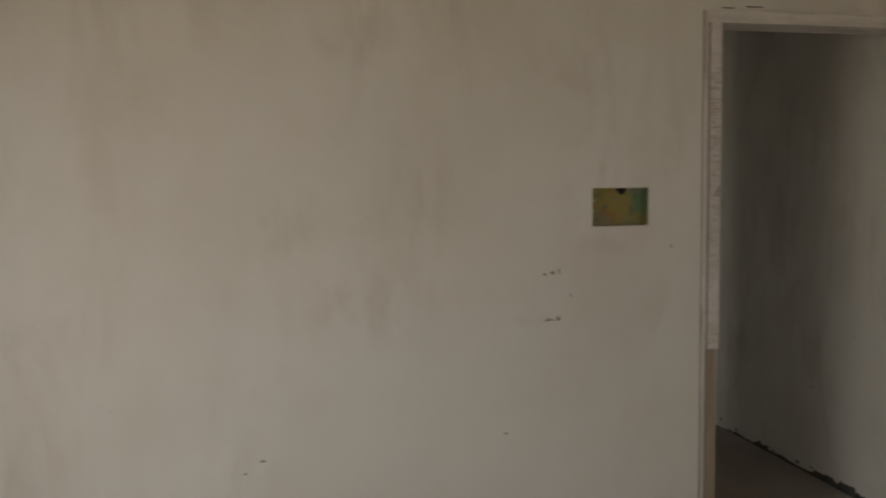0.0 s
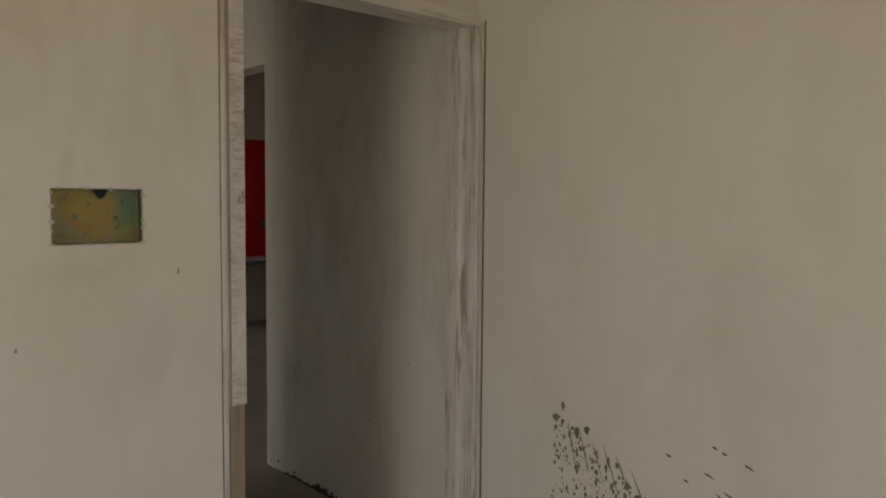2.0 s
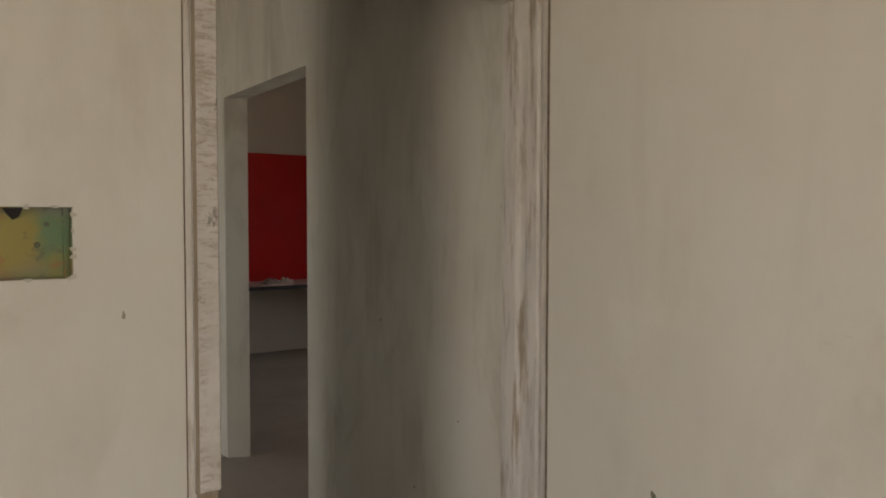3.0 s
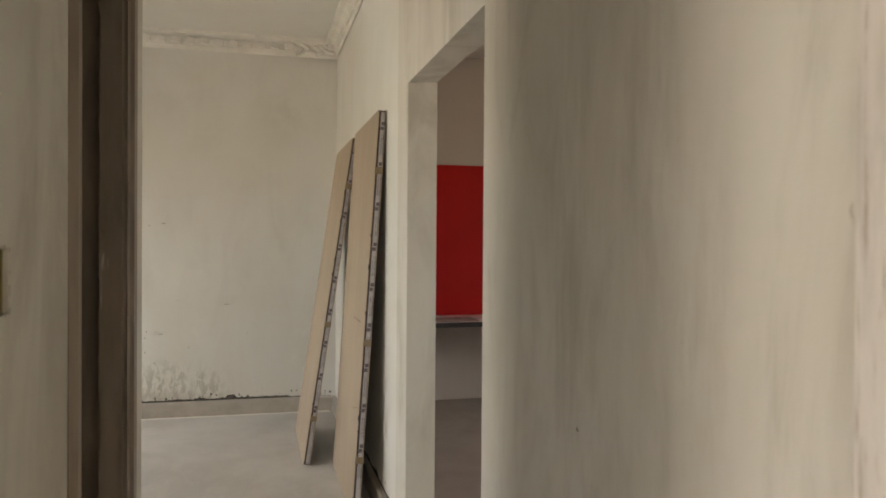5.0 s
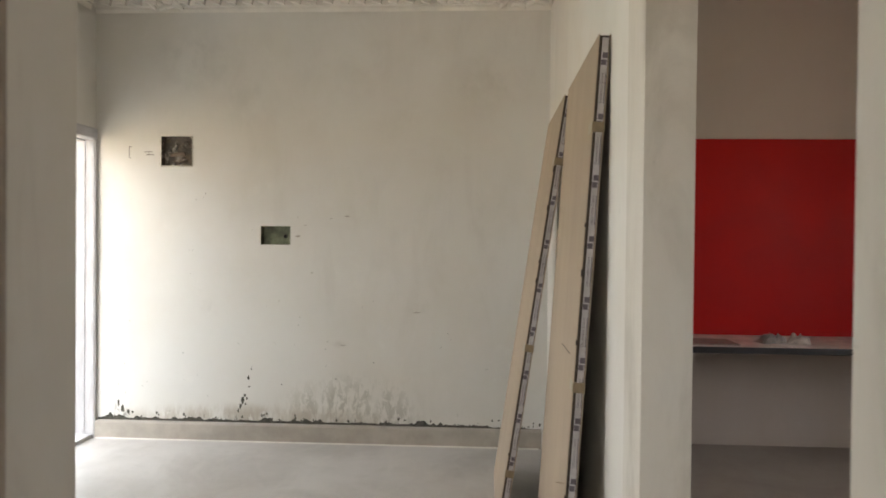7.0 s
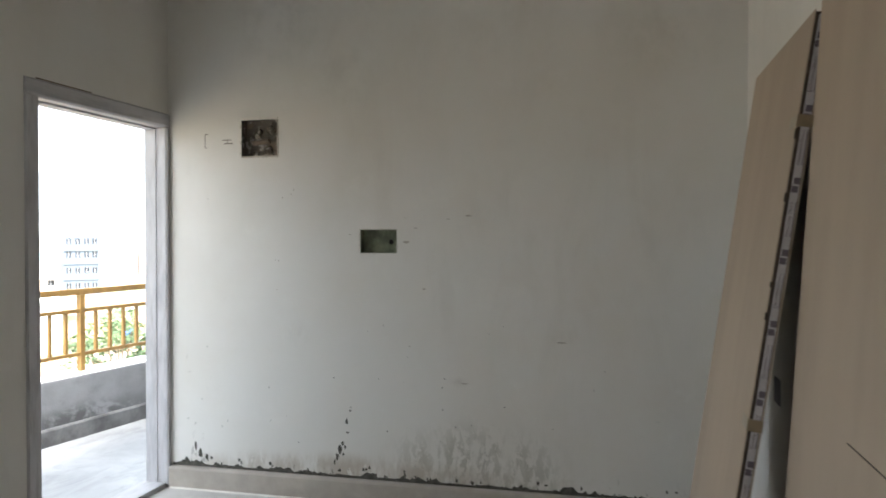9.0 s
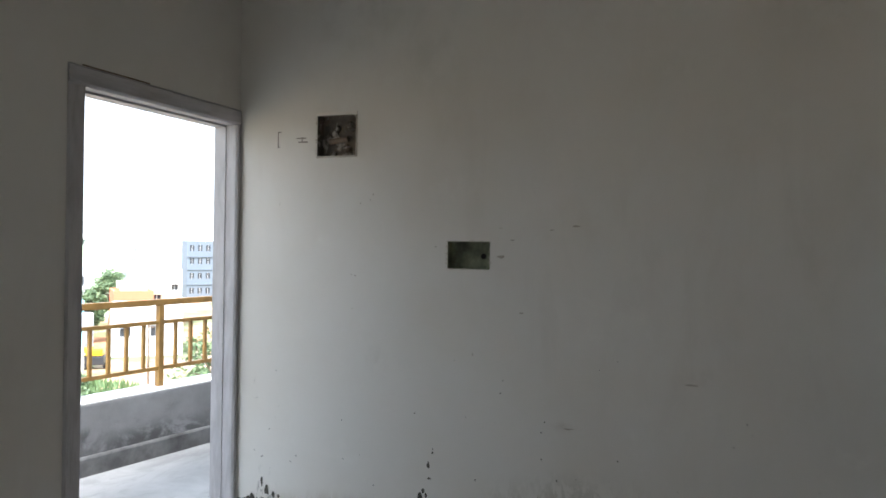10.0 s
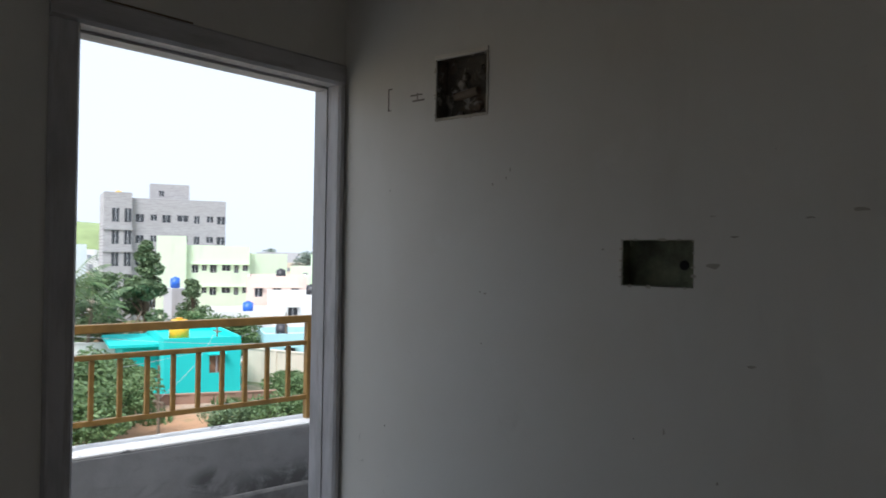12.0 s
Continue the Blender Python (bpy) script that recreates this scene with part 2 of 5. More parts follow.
M_MUDTHIN = plain("thin_mud_film", (0.30, 0.27, 0.22), 0.95, 0, 0.2, 20, 0.2, 80)
M_PENCIL = plain("pencil_mark", (0.22, 0.20, 0.18), 0.9, 0, 0.2, 20)
M_RED = Nodes("red_gloss_paint", 0.55)
M_RED.p.inputs["Specular IOR Level"].default_value = 0.15
_t = M_RED.ramp(M_RED.noise(2.5, 4, 0.6), 0.35, 0.7)
M_RED.bump(M_RED.noise(7, 3), 0.06, 0.004)
M_RED = M_RED.done(M_RED.mix(_t, (0.37, 0.009, 0.007), (0.42, 0.011, 0.008)), M_RED.ramp(M_RED.noise(5, 4), 0.3, 0.7, 0.45, 0.62))
M_STONE = plain("counter_stone", (0.52, 0.46, 0.43), 0.35, 0, 0.25, 8, 0.05, 60)
M_STONE_EDGE = plain("dark_stone_edge", (0.018, 0.016, 0.017), 0.5, 0, 0.3, 12, 0.1, 60)
M_CARD = plain("brown_cardboard", (0.385, 0.305, 0.228), 0.85, 0, 0.07, 2.5, 0.12, 120, (1, 1, 0.3))
M_CORE = plain("dark_board_edge", (0.055, 0.04, 0.03), 0.8, 0, 0.3, 20, 0.3, 90)
M_STRIP = plain("grey_paper_strip", (0.46, 0.43, 0.43), 0.55, 0, 0.12, 18, 0.1, 90)
M_TAPE = plain("brown_packing_tape", (0.23, 0.175, 0.105), 0.4, 0, 0.15, 20, 0.1, 60)
M_INK = plain("dark_ink", (0.12, 0.10, 0.115), 0.7, 0, 0.1, 20)
M_CLOTH = plain("dusty_cloth", (0.50, 0.44, 0.40), 0.9, 0, 0.3, 14, 0.4, 140)
M_RAIL = plain("ochre_rail_paint", (0.22, 0.125, 0.03), 0.5, 0, 0.2, 9, 0.15, 70)
M_PIPE = plain("dark_tap_metal", (0.05, 0.05, 0.055), 0.35, 0.7, 0.1, 20)


def floor_mat(name, a, b, dust, gloss):
    n = Nodes(name, gloss)
    cl = n.ramp(n.noise(1.4, 6, 0.62, (1, 1, 1), 0.5), 0.34, 0.66)
    c = n.mix(cl, a, b)
    sw = n.ramp(n.noise(4.5, 6, 0.7, (1, 0.35, 1), 0.8), 0.46, 0.7)
    c = n.mix(n.times(sw, 0.55), c, dust)
    sp = n.ramp(n.noise(60, 3, 0.6), 0.66, 0.75)
    c = n.mix(n.times(sp, 0.4), c, tuple(v * 0.5 for v in a))
    n.bump(n.mix(0.5, n.noise(8, 6, 0.6), n.noise(70, 4, 0.6)), 0.14, 0.006)
    return n.done(c, n.ramp(sw, 0, 1, gloss, gloss + 0.25))


M_FLOOR = floor_mat("dusty_cement_floor", (0.42, 0.395, 0.37), (0.53, 0.505, 0.48), (0.63, 0.605, 0.575), 0.40)
M_FLOOR_BROWN = floor_mat("brown_cement_floor", (0.24, 0.20, 0.175), (0.31, 0.265, 0.235), (0.37, 0.33, 0.295), 0.5)
M_BALFLOOR = floor_mat("balcony_cement", (0.33, 0.33, 0.33), (0.43, 0.43, 0.43), (0.25, 0.25, 0.25), 0.6)
M_SKIRT = plain("cement_skirting", (0.40, 0.36, 0.31), 0.6, 0, 0.12, 5, 0.15, 50)

# ---- mesh helpers ----


def part(name, bm, material, parent=None, label=""):
    """Links a bmesh as one mesh object under a thing."""
    me = bpy.data.meshes.new(name)
    bm.to_mesh(me)
    bm.free()
    me.materials.append(material)
    ob = new(name, me)
    ob.parent = parent
    if label:
        tagged(ob, label)
    return ob


def thing(name, label, category, group="", kind="", at=(0, 0, 0), turn=0):
    ob = new(name)
    ob.empty_display_size = 0.1
    ob.matrix_basis = pose(*at, 0, 0, turn)
    return tagged(ob, label, category, group, kind)


def add_box(bm, lo, hi, bevel=0.0, m=None):
    """Adds one box to a bmesh, its edges rounded when asked."""
    r = bmesh.ops.create_cube(bm, size=1.0)
    vs = r["verts"]
    for v in vs:
        v.co = Vector([(lo[i] + hi[i]) / 2 + v.co[i] * (hi[i] - lo[i]) for i in range(3)])
    if bevel:
        es = list({e for v in vs for e in v.link_edges})
        r = bmesh.ops.bevel(bm, geom=es, offset=bevel, segments=2, affect="EDGES", profile=0.7)
        vs = list({v for f in r["faces"] for v in f.verts} | {v for v in vs if v.is_valid})
    if m is not None:
        bmesh.ops.transform(bm, matrix=m, verts=vs)
    return vs


def box(lo, hi, bevel=0.0, m=None):
    bm = bmesh.new()
    add_box(bm, lo, hi, bevel, m)
    return bm


def smooth(ob):
    for f in ob.data.polygons:
        f.use_smooth = True
    return ob


def extrude_profile(profile, axis, a, b):
    """A bmesh prism: the profile's (p, q) points carried along an axis from a to b."""
    bm = bmesh.new()

    def at(p, q, s):
        return {"x": (s, p, q), "y": (p, s, q), "z": (p, q, s)}[axis]

    lo = [bm.verts.new(at(p, q, a)) for p, q in profile]
    hi = [bm.verts.new(at(p, q, b)) for p, q in profile]
    k = len(profile)
    bm.faces.new(lo)
    bm.faces.new(hi[::-1])
    for i in range(k):
        bm.faces.new((lo[i], lo[(i + 1) % k], hi[(i + 1) % k], hi[i]))
    bmesh.ops.recalc_face_normals(bm, faces=bm.faces)
    return bm


def wall_bm(axis, near, far, u0, u1, z0, z1, holes=()):
    """A wall slab between two planes of x or y, with rectangular openings (u0, u1, z0, z1) right through it."""
    us = sorted({u0, u1, *[h[0] for h in holes], *[h[1] for h in holes]})
    zs = sorted({z0, z1, *[h[2] for h in holes], *[h[3] for h in holes]})
    us = [u for u in us if u0 <= u <= u1]
    zs = [z for z in zs if z0 <= z <= z1]
    bm = bmesh.new()
    cache = {}

    def vert(u, w, z):
        key = (u, w, z)
        if key not in cache:
            cache[key] = bm.verts.new((w, u, z) if axis == "x" else (u, w, z))
        return cache[key]

    def solid(i, j):
        if i < 0 or j < 0 or i >= len(us) - 1 or j >= len(zs) - 1:
            return False
        cu, cz = (us[i] + us[i + 1]) / 2, (zs[j] + zs[j + 1]) / 2
        return not any(h[0] < cu < h[1] and h[2] < cz < h[3] for h in holes)

    for i in range(len(us) - 1):
        for j in range(len(zs) - 1):
            if not solid(i, j):
                continue
            a, b, c, d = us[i], us[i + 1], zs[j], zs[j + 1]
            for w in (near, far):
                bm.faces.new([vert(a, w, c), vert(b, w, c), vert(b, w, d), vert(a, w, d)])
            for (di, dj), (p, q) in (((-1, 0), ((a, c), (a, d))), ((1, 0), ((b, c), (b, d))), ((0, -1), ((a, c), (b, c))), ((0, 1), ((a, d), (b, d)))):
                if not solid(i + di, j + dj):
                    bm.faces.new([vert(p[0], near, p[1]), vert(q[0], near, q[1]), vert(q[0], far, q[1]), vert(p[0], far, p[1])])
    bmesh.ops.recalc_face_normals(bm, faces=bm.faces)
    return bm


def wall(name, label, mat, *args):
    return tagged(part(name, wall_bm(*args), mat), label, "wall", "", "structure")


# ---- plan, in metres ----
XP, XB, YE, ZC = 1.002, -2.095, 5.699, 3.05      # long wall, balcony wall, end wall, ceiling
XR = 1.036                                       # bedroom side wall
YK0, YK1, ZK = 1.539, 2.680, 2.113               # kitchen opening
KX, KY = 3.85, 5.88                              # kitchen far walls
XH, YH = 0.049, 1.632                            # hall's other wall and its end
BOX_A = (-0.415, -0.192, 1.300, 1.442)
BOX_E = (-0.943, -0.738, 1.340, 1.467)
BOX_D = (-1.640, -1.417, 1.867, 2.082)
BOX_H = (0.335, 0.479, 1.322, 1.407)

wall("wall_bedroom_front", "off-white putty bedroom wall with brownish rubbed stains", M_BED,
     "y", 0.0, 0.115, -3.10, XR, 0, ZC, [(0.055, XR - 0.003, 0, 2.085), BOX_A])
wall("wall_bedroom_window", "off-white bedroom wall with a window opening", M_BED,
     "x", -3.22, -3.10, -4.4, 0.115, 0, ZC, [(-2.25, -0.95, 0.06, 2.1)])
wall("wall_bedroom_back", "plain off-white bedroom wall with a window opening", M_BED, "y", -4.52, -4.40, -3.22, XR, 0, ZC, [(-1.75, -0.05, 0.9, 2.1)])
wall("wall_bedroom_side", "off-white putty wall with a mud splash near the door", M_BED_SIDE, "x", XR, XR + 0.12, -4.52, 0.1145, 0, ZC)
wall("wall_long", "streaky grey-white putty wall with a wide kitchen opening", M_HALL,
     "x", XP, XP + 0.12, 0.115, 2.92, 0, ZC, [(YK0, YK1, 0, ZK)])
for v in bpy.data.objects["wall_long"].data.vertices:      # the far reveal runs slightly askew
    if abs(v.co.y - YK1) < 1e-4 and v.co.x > XP + 0.1:
        v.co.y -= 0.05
wall("wall_living_side", "cream putty wall behind the leaning door panels", M_LIVING, "x", XP, XP + 0.12, 2.92, KY + 0.12, 0, ZC)
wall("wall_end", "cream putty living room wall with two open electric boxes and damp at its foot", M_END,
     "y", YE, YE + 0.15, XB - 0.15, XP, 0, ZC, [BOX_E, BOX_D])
# the smaller opening is added, unseen, for the living room fill lamp
wall("wall_balcony", "grey-white wall with the balcony doorway", M_LIVING,
     "x", XB - 0.15, XB, YH - 0.12, YE, 0, ZC, [(4.632, YE - 0.003, 0, 2.125), (1.72, 2.62, 0.9, 2.1)])
wall("wall_hall", "streaky off-white hall wall with a narrow doorway", M_HALL,
     "x", XH - 0.12, XH, 0.115, YH, 0, ZC, [(0.79, 1.485, 0, 2.36), BOX_H])
wall("wall_living_back", "plain cream living room wall", M_LIVING, "y", YH - 0.12, YH, XB, XH - 0.12, 0, ZC)
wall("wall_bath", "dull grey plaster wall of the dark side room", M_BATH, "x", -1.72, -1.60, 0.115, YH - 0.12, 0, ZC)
wall("wall_kitchen_back", "dull pink-grey kitchen wall above red tiles", M_KITCHEN, "y", KY, KY + 0.12, XP + 0.12, KX + 0.12, 0, ZC)
wall("wall_kitchen_side", "dull pink-grey kitchen wall with an assumed window opening", M_KITCHEN,
     "x", KX, KX + 0.12, 0.2, KY, 0, ZC, [(3.05, 4.15, 1.1, 2.1)])
wall("wall_kitchen_front", "plain pink-grey kitchen wall", M_KITCHEN, "y", 0.2, 0.32, XP + 0.12, KX, 0, ZC)
bm = box((-3.22, -4.52, -0.18), (XR + 0.12, 0.1, 0))
add_box(bm, (XB - 0.15, 0.1, -0.18), (KX + 0.12, KY + 0.12, 0))
tagged(part("floor", bm, M_FLOOR), "dusty grey cement floor with swept marks", "floor", "", "structure")
tagged(part("floor_kitchen", box((XP + 0.0005, 0.32, 0.0005), (KX, KY, 0.005)), M_FLOOR_BROWN), "dull brown cement kitchen floor", "floor", "", "structure")
bm = box((XH, 0.02, 0.0005), (XP, YH - 0.1, 0.005))
add_box(bm, (0.58, YH - 0.1, 0.0005), (XP, 2.72, 0.005))
tagged(part("floor_hall", bm, M_FLOOR_BROWN), "dull brown cement hall floor", "floor", "", "structure")
bm = box((-3.22, -4.52, ZC), (XR + 0.12, 0.1, ZC + 0.14))
add_box(bm, (XB - 0.15, 0.1, ZC), (KX + 0.12, KY + 0.12, ZC + 0.14))
tagged(part("ceiling", bm, M_CEIL), "cream putty ceiling", "ceiling", "", "structure")
bm = box((-3.20, -4.50, -9.0), (XR + 0.10, 0.1, -0.181))
add_box(bm, (XB - 0.14, 0.1, -9.0), (KX + 0.10, KY + 0.10, -0.181))
tagged(part("wall_lower_storeys", bm, M_OUT), "plain grey cement storeys below the flat", "wall", "", "structure")

# ---- door and window frames ----
door_1 = thing("door_1", "white-painted worn timber door frame with no leaf", "door frame", "", "structure")
n = Nodes("brushed_white_frame", 0.6)
_c = n.mix(n.ramp(n.noise(14, 5, 0.6), 0.35, 0.7), (0.60, 0.565, 0.545), (0.50, 0.465, 0.43))
_w = n.times(n.ramp(n.noise(85, 7, 0.7, (0.3, 1, 1), 0.2), 0.47, 0.62), n.ramp(n.noise(7, 4, 0.6, (1.6, 1, 0.22)), 0.44, 0.58))
_c = n.mix(n.times(_w, 0.65), _c, (0.33, 0.25, 0.20))
_c = n.mix(n.times(n.ramp(n.noise(26, 6, 0.7, (1, 1, 0.5)), 0.63, 0.67), 0.7), _c, (0.16, 0.13, 0.11))
n.bump(n.mix(0.5, n.noise(50, 4, 0.6, (0.3, 1, 1)), _w), 0.35, 0.004)
M_FRAME_BRUSH = n.done(_c)
part("left_jamb", extrude_profile([(0.0405, -0.014), (0.093, -0.014), (0.0965, -0.010), (0.0985, 0.010), (0.110, 0.060), (0.114, 0.085), (0.114, 0.124), (0.0405, 0.124)], "z", 0.82, 2.05), M_FRAME_BRUSH, door_1)
part("arris", box((0.0398, -0.0150, 0.82), (0.0480, -0.0141, 2.05)), M_FRAME_RAW, door_1, "bare brown worn arris")
part("jamb_foot", extrude_profile([(0.046, -0.008), (0.089, -0.008), (0.092, -0.004), (0.094, 0.012), (0.106, 0.060), (0.110, 0.085), (0.110, 0.120), (0.046, 0.120)], "z", 0, 0.82), M_FRAME_RAW, door_1, "bare brown timber foot where the paint ends")
part("right_jamb", extrude_profile([(1.0345, 0.1145), (1.0345, -0.036), (1.021, -0.036), (1.018, -0.026), (1.012, -0.026), (1.009, -0.036), (1.000, -0.032), (0.998, 0.004), (1.010, 0.008), (1.010, 0.022), (0.992, 0.028), (0.986, 0.046), (0.986, 0.108), (0.994, 0.1145)], "z", 0, 2.05), M_FRAME_A, door_1)
part("head", box((0.040, -0.014, 2.0505), (1.0345, 0.114, 2.096), 0.004), M_FRAME_A_HEAD, door_1)
bm = bmesh.new()
for k in range(47):
    z = 0.86 + k * 0.0252
    add_box(bm, (-0.0028, -0.027, -0.0052), (0.0022, 0.027, 0.0052), 0.0015, Matrix.Translation((0.1048, 0.036, z)) @ pose(0, 0, 0, 0, 0, -12.6) @ pose(0, 0, 0, 42, 0, 0))
part("rope_moulding", bm, M_FRAME_BRUSH, door_1, "carved rope moulding")

M_CRACK = plain("brown_open_joint", (0.19, 0.145, 0.105), 0.95, 0, 0.3, 20)
part("edge_bead", box((0.0272, -0.0070, 0.0), (0.0396, -0.0004, 2.096), 0.002), M_FRAME_A, door_1, "thin worn white plaster bead")
part("open_joint", box((0.0240, -0.0022, 0.0), (0.0268, -0.0002, 2.096)), M_CRACK, door_1, "dark open crack beside the frame")
part("open_joint", box((1.0338, -0.0440, 0.0), (1.0358, -0.0366, 2.07)), M_CRACK, door_1, "dark open crack beside the frame")
door_2 = thing("door_2", "dark brown moulded timber door frame of the side room", "door frame", "", "structure")
for nm, y0, y1, s in (("near_jamb", 0.7905, 0.852, 1), ("far_jamb", 1.402, 1.4845, -1)):
    inner, outer = (y1, y0) if s > 0 else (y0, y1)
    part(nm, extrude_profile([(-0.072, outer), (-0.072, inner - s * 0.056), (-0.018, inner - s * 0.056), (-0.018, inner), (0.034, inner), (0.038, inner - s * 0.007), (0.044, inner - s * 0.007), (0.047, inner - s * 0.001), (0.052, inner - s * 0.010), (0.061, inner - s * 0.016), (0.061, outer + s * 0.022), (0.051, outer)], "z", 0, 2.3), M_FRAME_BROWN, door_2)
part("head", box((-0.072, 0.7905, 2.3005), (0.060, 1.4845, 2.3595), 0.006), M_FRAME_BROWN, door_2)

door_3 = thing("door_3", "grey-primed balcony door frame standing open with no leaf", "door frame", "", "structure")
part("near_jamb", extrude_profile([(-2.225, 4.6325), (-2.225, 4.735), (-2.155, 4.735), (-2.155, 4.716), (-2.096, 4.716), (-2.085, 4.706), (-2.085, 4.640), (-2.0925, 4.6325)], "z", 0, 2.045), M_FRAME_BAL, door_3)
part("far_jamb", extrude_profile([(-2.225, 5.6955), (-2.225, 5.662), (-2.155, 5.662), (-2.155, 5.666), (-2.096, 5.666), (-2.085, 5.672), (-2.085, 5.690), (-2.0925, 5.6955)], "z", 0, 2.045), M_FRAME_BAL, door_3)
part("head", extrude_profile([(-2.225, 2.1245), (-2.225, 2.036), (-2.155, 2.036), (-2.155, 2.0455), (-2.096, 2.0455), (-2.085, 2.056), (-2.085, 2.117), (-2.0925, 2.1245)], "y", 4.6325, 5.6955), M_FRAME_BAL_HEAD, door_3)
part("open_joint", box((-2.0949, 4.70, 2.1258), (-2.0932, 5.06, 2.1315)), M_CRACK, door_3, "dark broken joint above the head")
part("threshold", box((-2.240, 4.735, -0.02), (-2.10, 5.662, 0.028), 0.005), M_FRAME_BAL_HEAD, door_3)

# the kitchen and living room frames are unseen, added round their lamps
for nm, lab, lo, hi, n in (("window_1", "plain timber bedroom window frame", (-3.20, -2.245, 0.065), (-3.165, -0.955, 2.095), "y"), ("window_2_assumed", "unseen timber frame of an assumed kitchen window", (3.90, 3.055, 1.105), (3.935, 4.145, 2.095), "y"), ("window_3_added", "unseen timber frame added round the living room fill lamp", (-2.215, 1.725, 0.905), (-2.18, 2.615, 2.095), "y"), ("window_4", "plain timber bedroom back window frame", (-1.745, -4.50, 0.905), (-0.055, -4.465, 2.095), "x")):
    w = thing(nm, lab, "window", "", "structure")
    for a, b in (((lo[0], lo[1], lo[2]), (hi[0], hi[1], lo[2] + 0.05)), ((lo[0], lo[1], hi[2] - 0.05), (hi[0], hi[1], hi[2])),
                 *([((lo[0], lo[1], lo[2] + 0.05), (hi[0], lo[1] + 0.05, hi[2] - 0.05)), ((lo[0], hi[1] - 0.05, lo[2] + 0.05), (hi[0], hi[1], hi[2] - 0.05))] if n == "y" else
                   [((lo[0], lo[1], lo[2] + 0.05), (lo[0] + 0.05, hi[1], hi[2] - 0.05)), ((hi[0] - 0.05, lo[1], lo[2] + 0.05), (hi[0], hi[1], hi[2] - 0.05))])):
        part("frame_bar", box(a, b, 0.004), M_FRAME_RAW, w)

# ---- cornice, skirting and damp ----
cornice = thing("trim_cornice", "white plaster cornice with dentils and a broken leaf corner", "cornice", "", "structure")
prof = [(0, 0), (0, -0.135), (-0.012, -0.140), (-0.018, -0.120), (-0.018, -0.105), (-0.034, -0.100), (-0.036, -0.05), (-0.060, -0.030), (-0.095, -0.022), (-0.100, 0)]
part("moulding", extrude_profile([(YE + p - 0.0005, ZC + q) for p, q in prof], "x", XB, XP), M_CORNICE, cornice)
part("side_moulding", extrude_profile([(XP + p - 0.0005, ZC + q) for p, q in prof], "y", YK1 - 0.4, YE - 0.101), M_CORNICE, cornice)
part("side_moulding", extrude_profile([(XB - p + 0.0005, ZC + q) for p, q in prof], "y", YH, YE - 0.1), M_CORNICE, cornice)
dent = bmesh.new()
add_box(dent, (-0.033, -0.030, -0.022), (0.033, 0.012, 0.022), 0.007, pose(0, 0, 0, 0, 0, 0))
bmesh.ops.rotate(dent, cent=(0, 0, 0), matrix=Matrix.Rotation(radians(14), 3, "Y"), verts=dent.verts)
dent_me = bpy.data.meshes.new("dentil")
dent.to_mesh(dent_me)
dent.free()
dent_me.materials.append(M_CORNICE)
for k in range(25):
    d = new("dentil", dent_me)
    d.parent = cornice
    d.location = (XB + 0.09 + k * 0.109, YE - 0.040, ZC - 0.072)
rnd = random.Random(4)
bm = bmesh.new()
for mid, reach, count in ((XP - 0.20, 0.20, 30), (XB + 0.46, 0.17, 22)):
    for k in range(count):
        a = rnd.uniform(-1, 1)
        px, pz = mid + reach * a, ZC - 0.068 + rnd.uniform(-0.045, 0.045) * (1.15 - 0.5 * abs(a))
        r = bmesh.ops.create_icosphere(bm, subdivisions=2, radius=0.026)
        bmesh.ops.transform(bm, matrix=Matrix.Translation((px, YE - 0.036 - 0.012 * rnd.random(), pz)) @ Euler((0.3 * rnd.random(), rnd.uniform(-0.9, 0.9), 0.3 * rnd.random())).to_matrix().to_4x4() @ Matrix.Diagonal((1.9, 0.75, 0.7, 1)), verts=r["verts"])
smooth(part("leaf_corner", bm, M_CORNICE, cornice, "chipped leaf ornaments"))

skirt = thing("baseboard", "raw cement skirting band along the wall foot", "skirting", "", "structure")
part("end_band", extrude_profile([(YE - 0.0005, 0), (YE - 0.034, 0), (YE - 0.034, 0.110), (YE - 0.026, 0.120), (YE - 0.0005, 0.124)], "x", XB + 0.012, XP - 0.034), M_SKIRT, skirt)
part("dust_line", extrude_profile([(YE - 0.0345, 0.0004), (YE - 0.047, 0.0004), (YE - 0.0345, 0.007)], "x", XB + 0.02, XP - 0.05), M_CORNICE, skirt, "pale grout line at its foot")
part("side_band", extrude_profile([(XP - 0.0005, 0), (XP - 0.030, 0), (XP - 0.030, 0.110), (XP - 0.022, 0.120), (XP - 0.0005, 0.124)], "y", YK1 + 0.25, YE - 0.001), M_SKIRT, skirt)


def blob(bm, centre, u, v, ru, rv, seed, sides=11, off=0.0012, lift=None):
    """One flat irregular spot on a wall, spanned by u and v, a hair proud of it."""
    r = random.Random(seed)
    n = u.cross(v).normalized() if lift is None else lift
    ph = r.random() * 6.28
    off += (seed % 41) * 1.5e-5
    vs = []
    for i in range(sides):
        a = i / sides * math.tau
        k = 0.72 + 0.34 * r.random() + 0.16 * math.sin(3 * a + ph)
        vs.append(bm.verts.new(centre + n * off + u * (math.cos(a) * ru * k) + v * (math.sin(a) * rv * k)))
    bm.faces.new(vs)


M_FLAKE = plain("flaked_putty_grey", (0.47, 0.435, 0.375), 0.9, 0, 0.15, 9, 0.3, 60)
UX, UY, UZ = Vector((1, 0, 0)), Vector((0, 1, 0)), Vector((0, 0, 1))


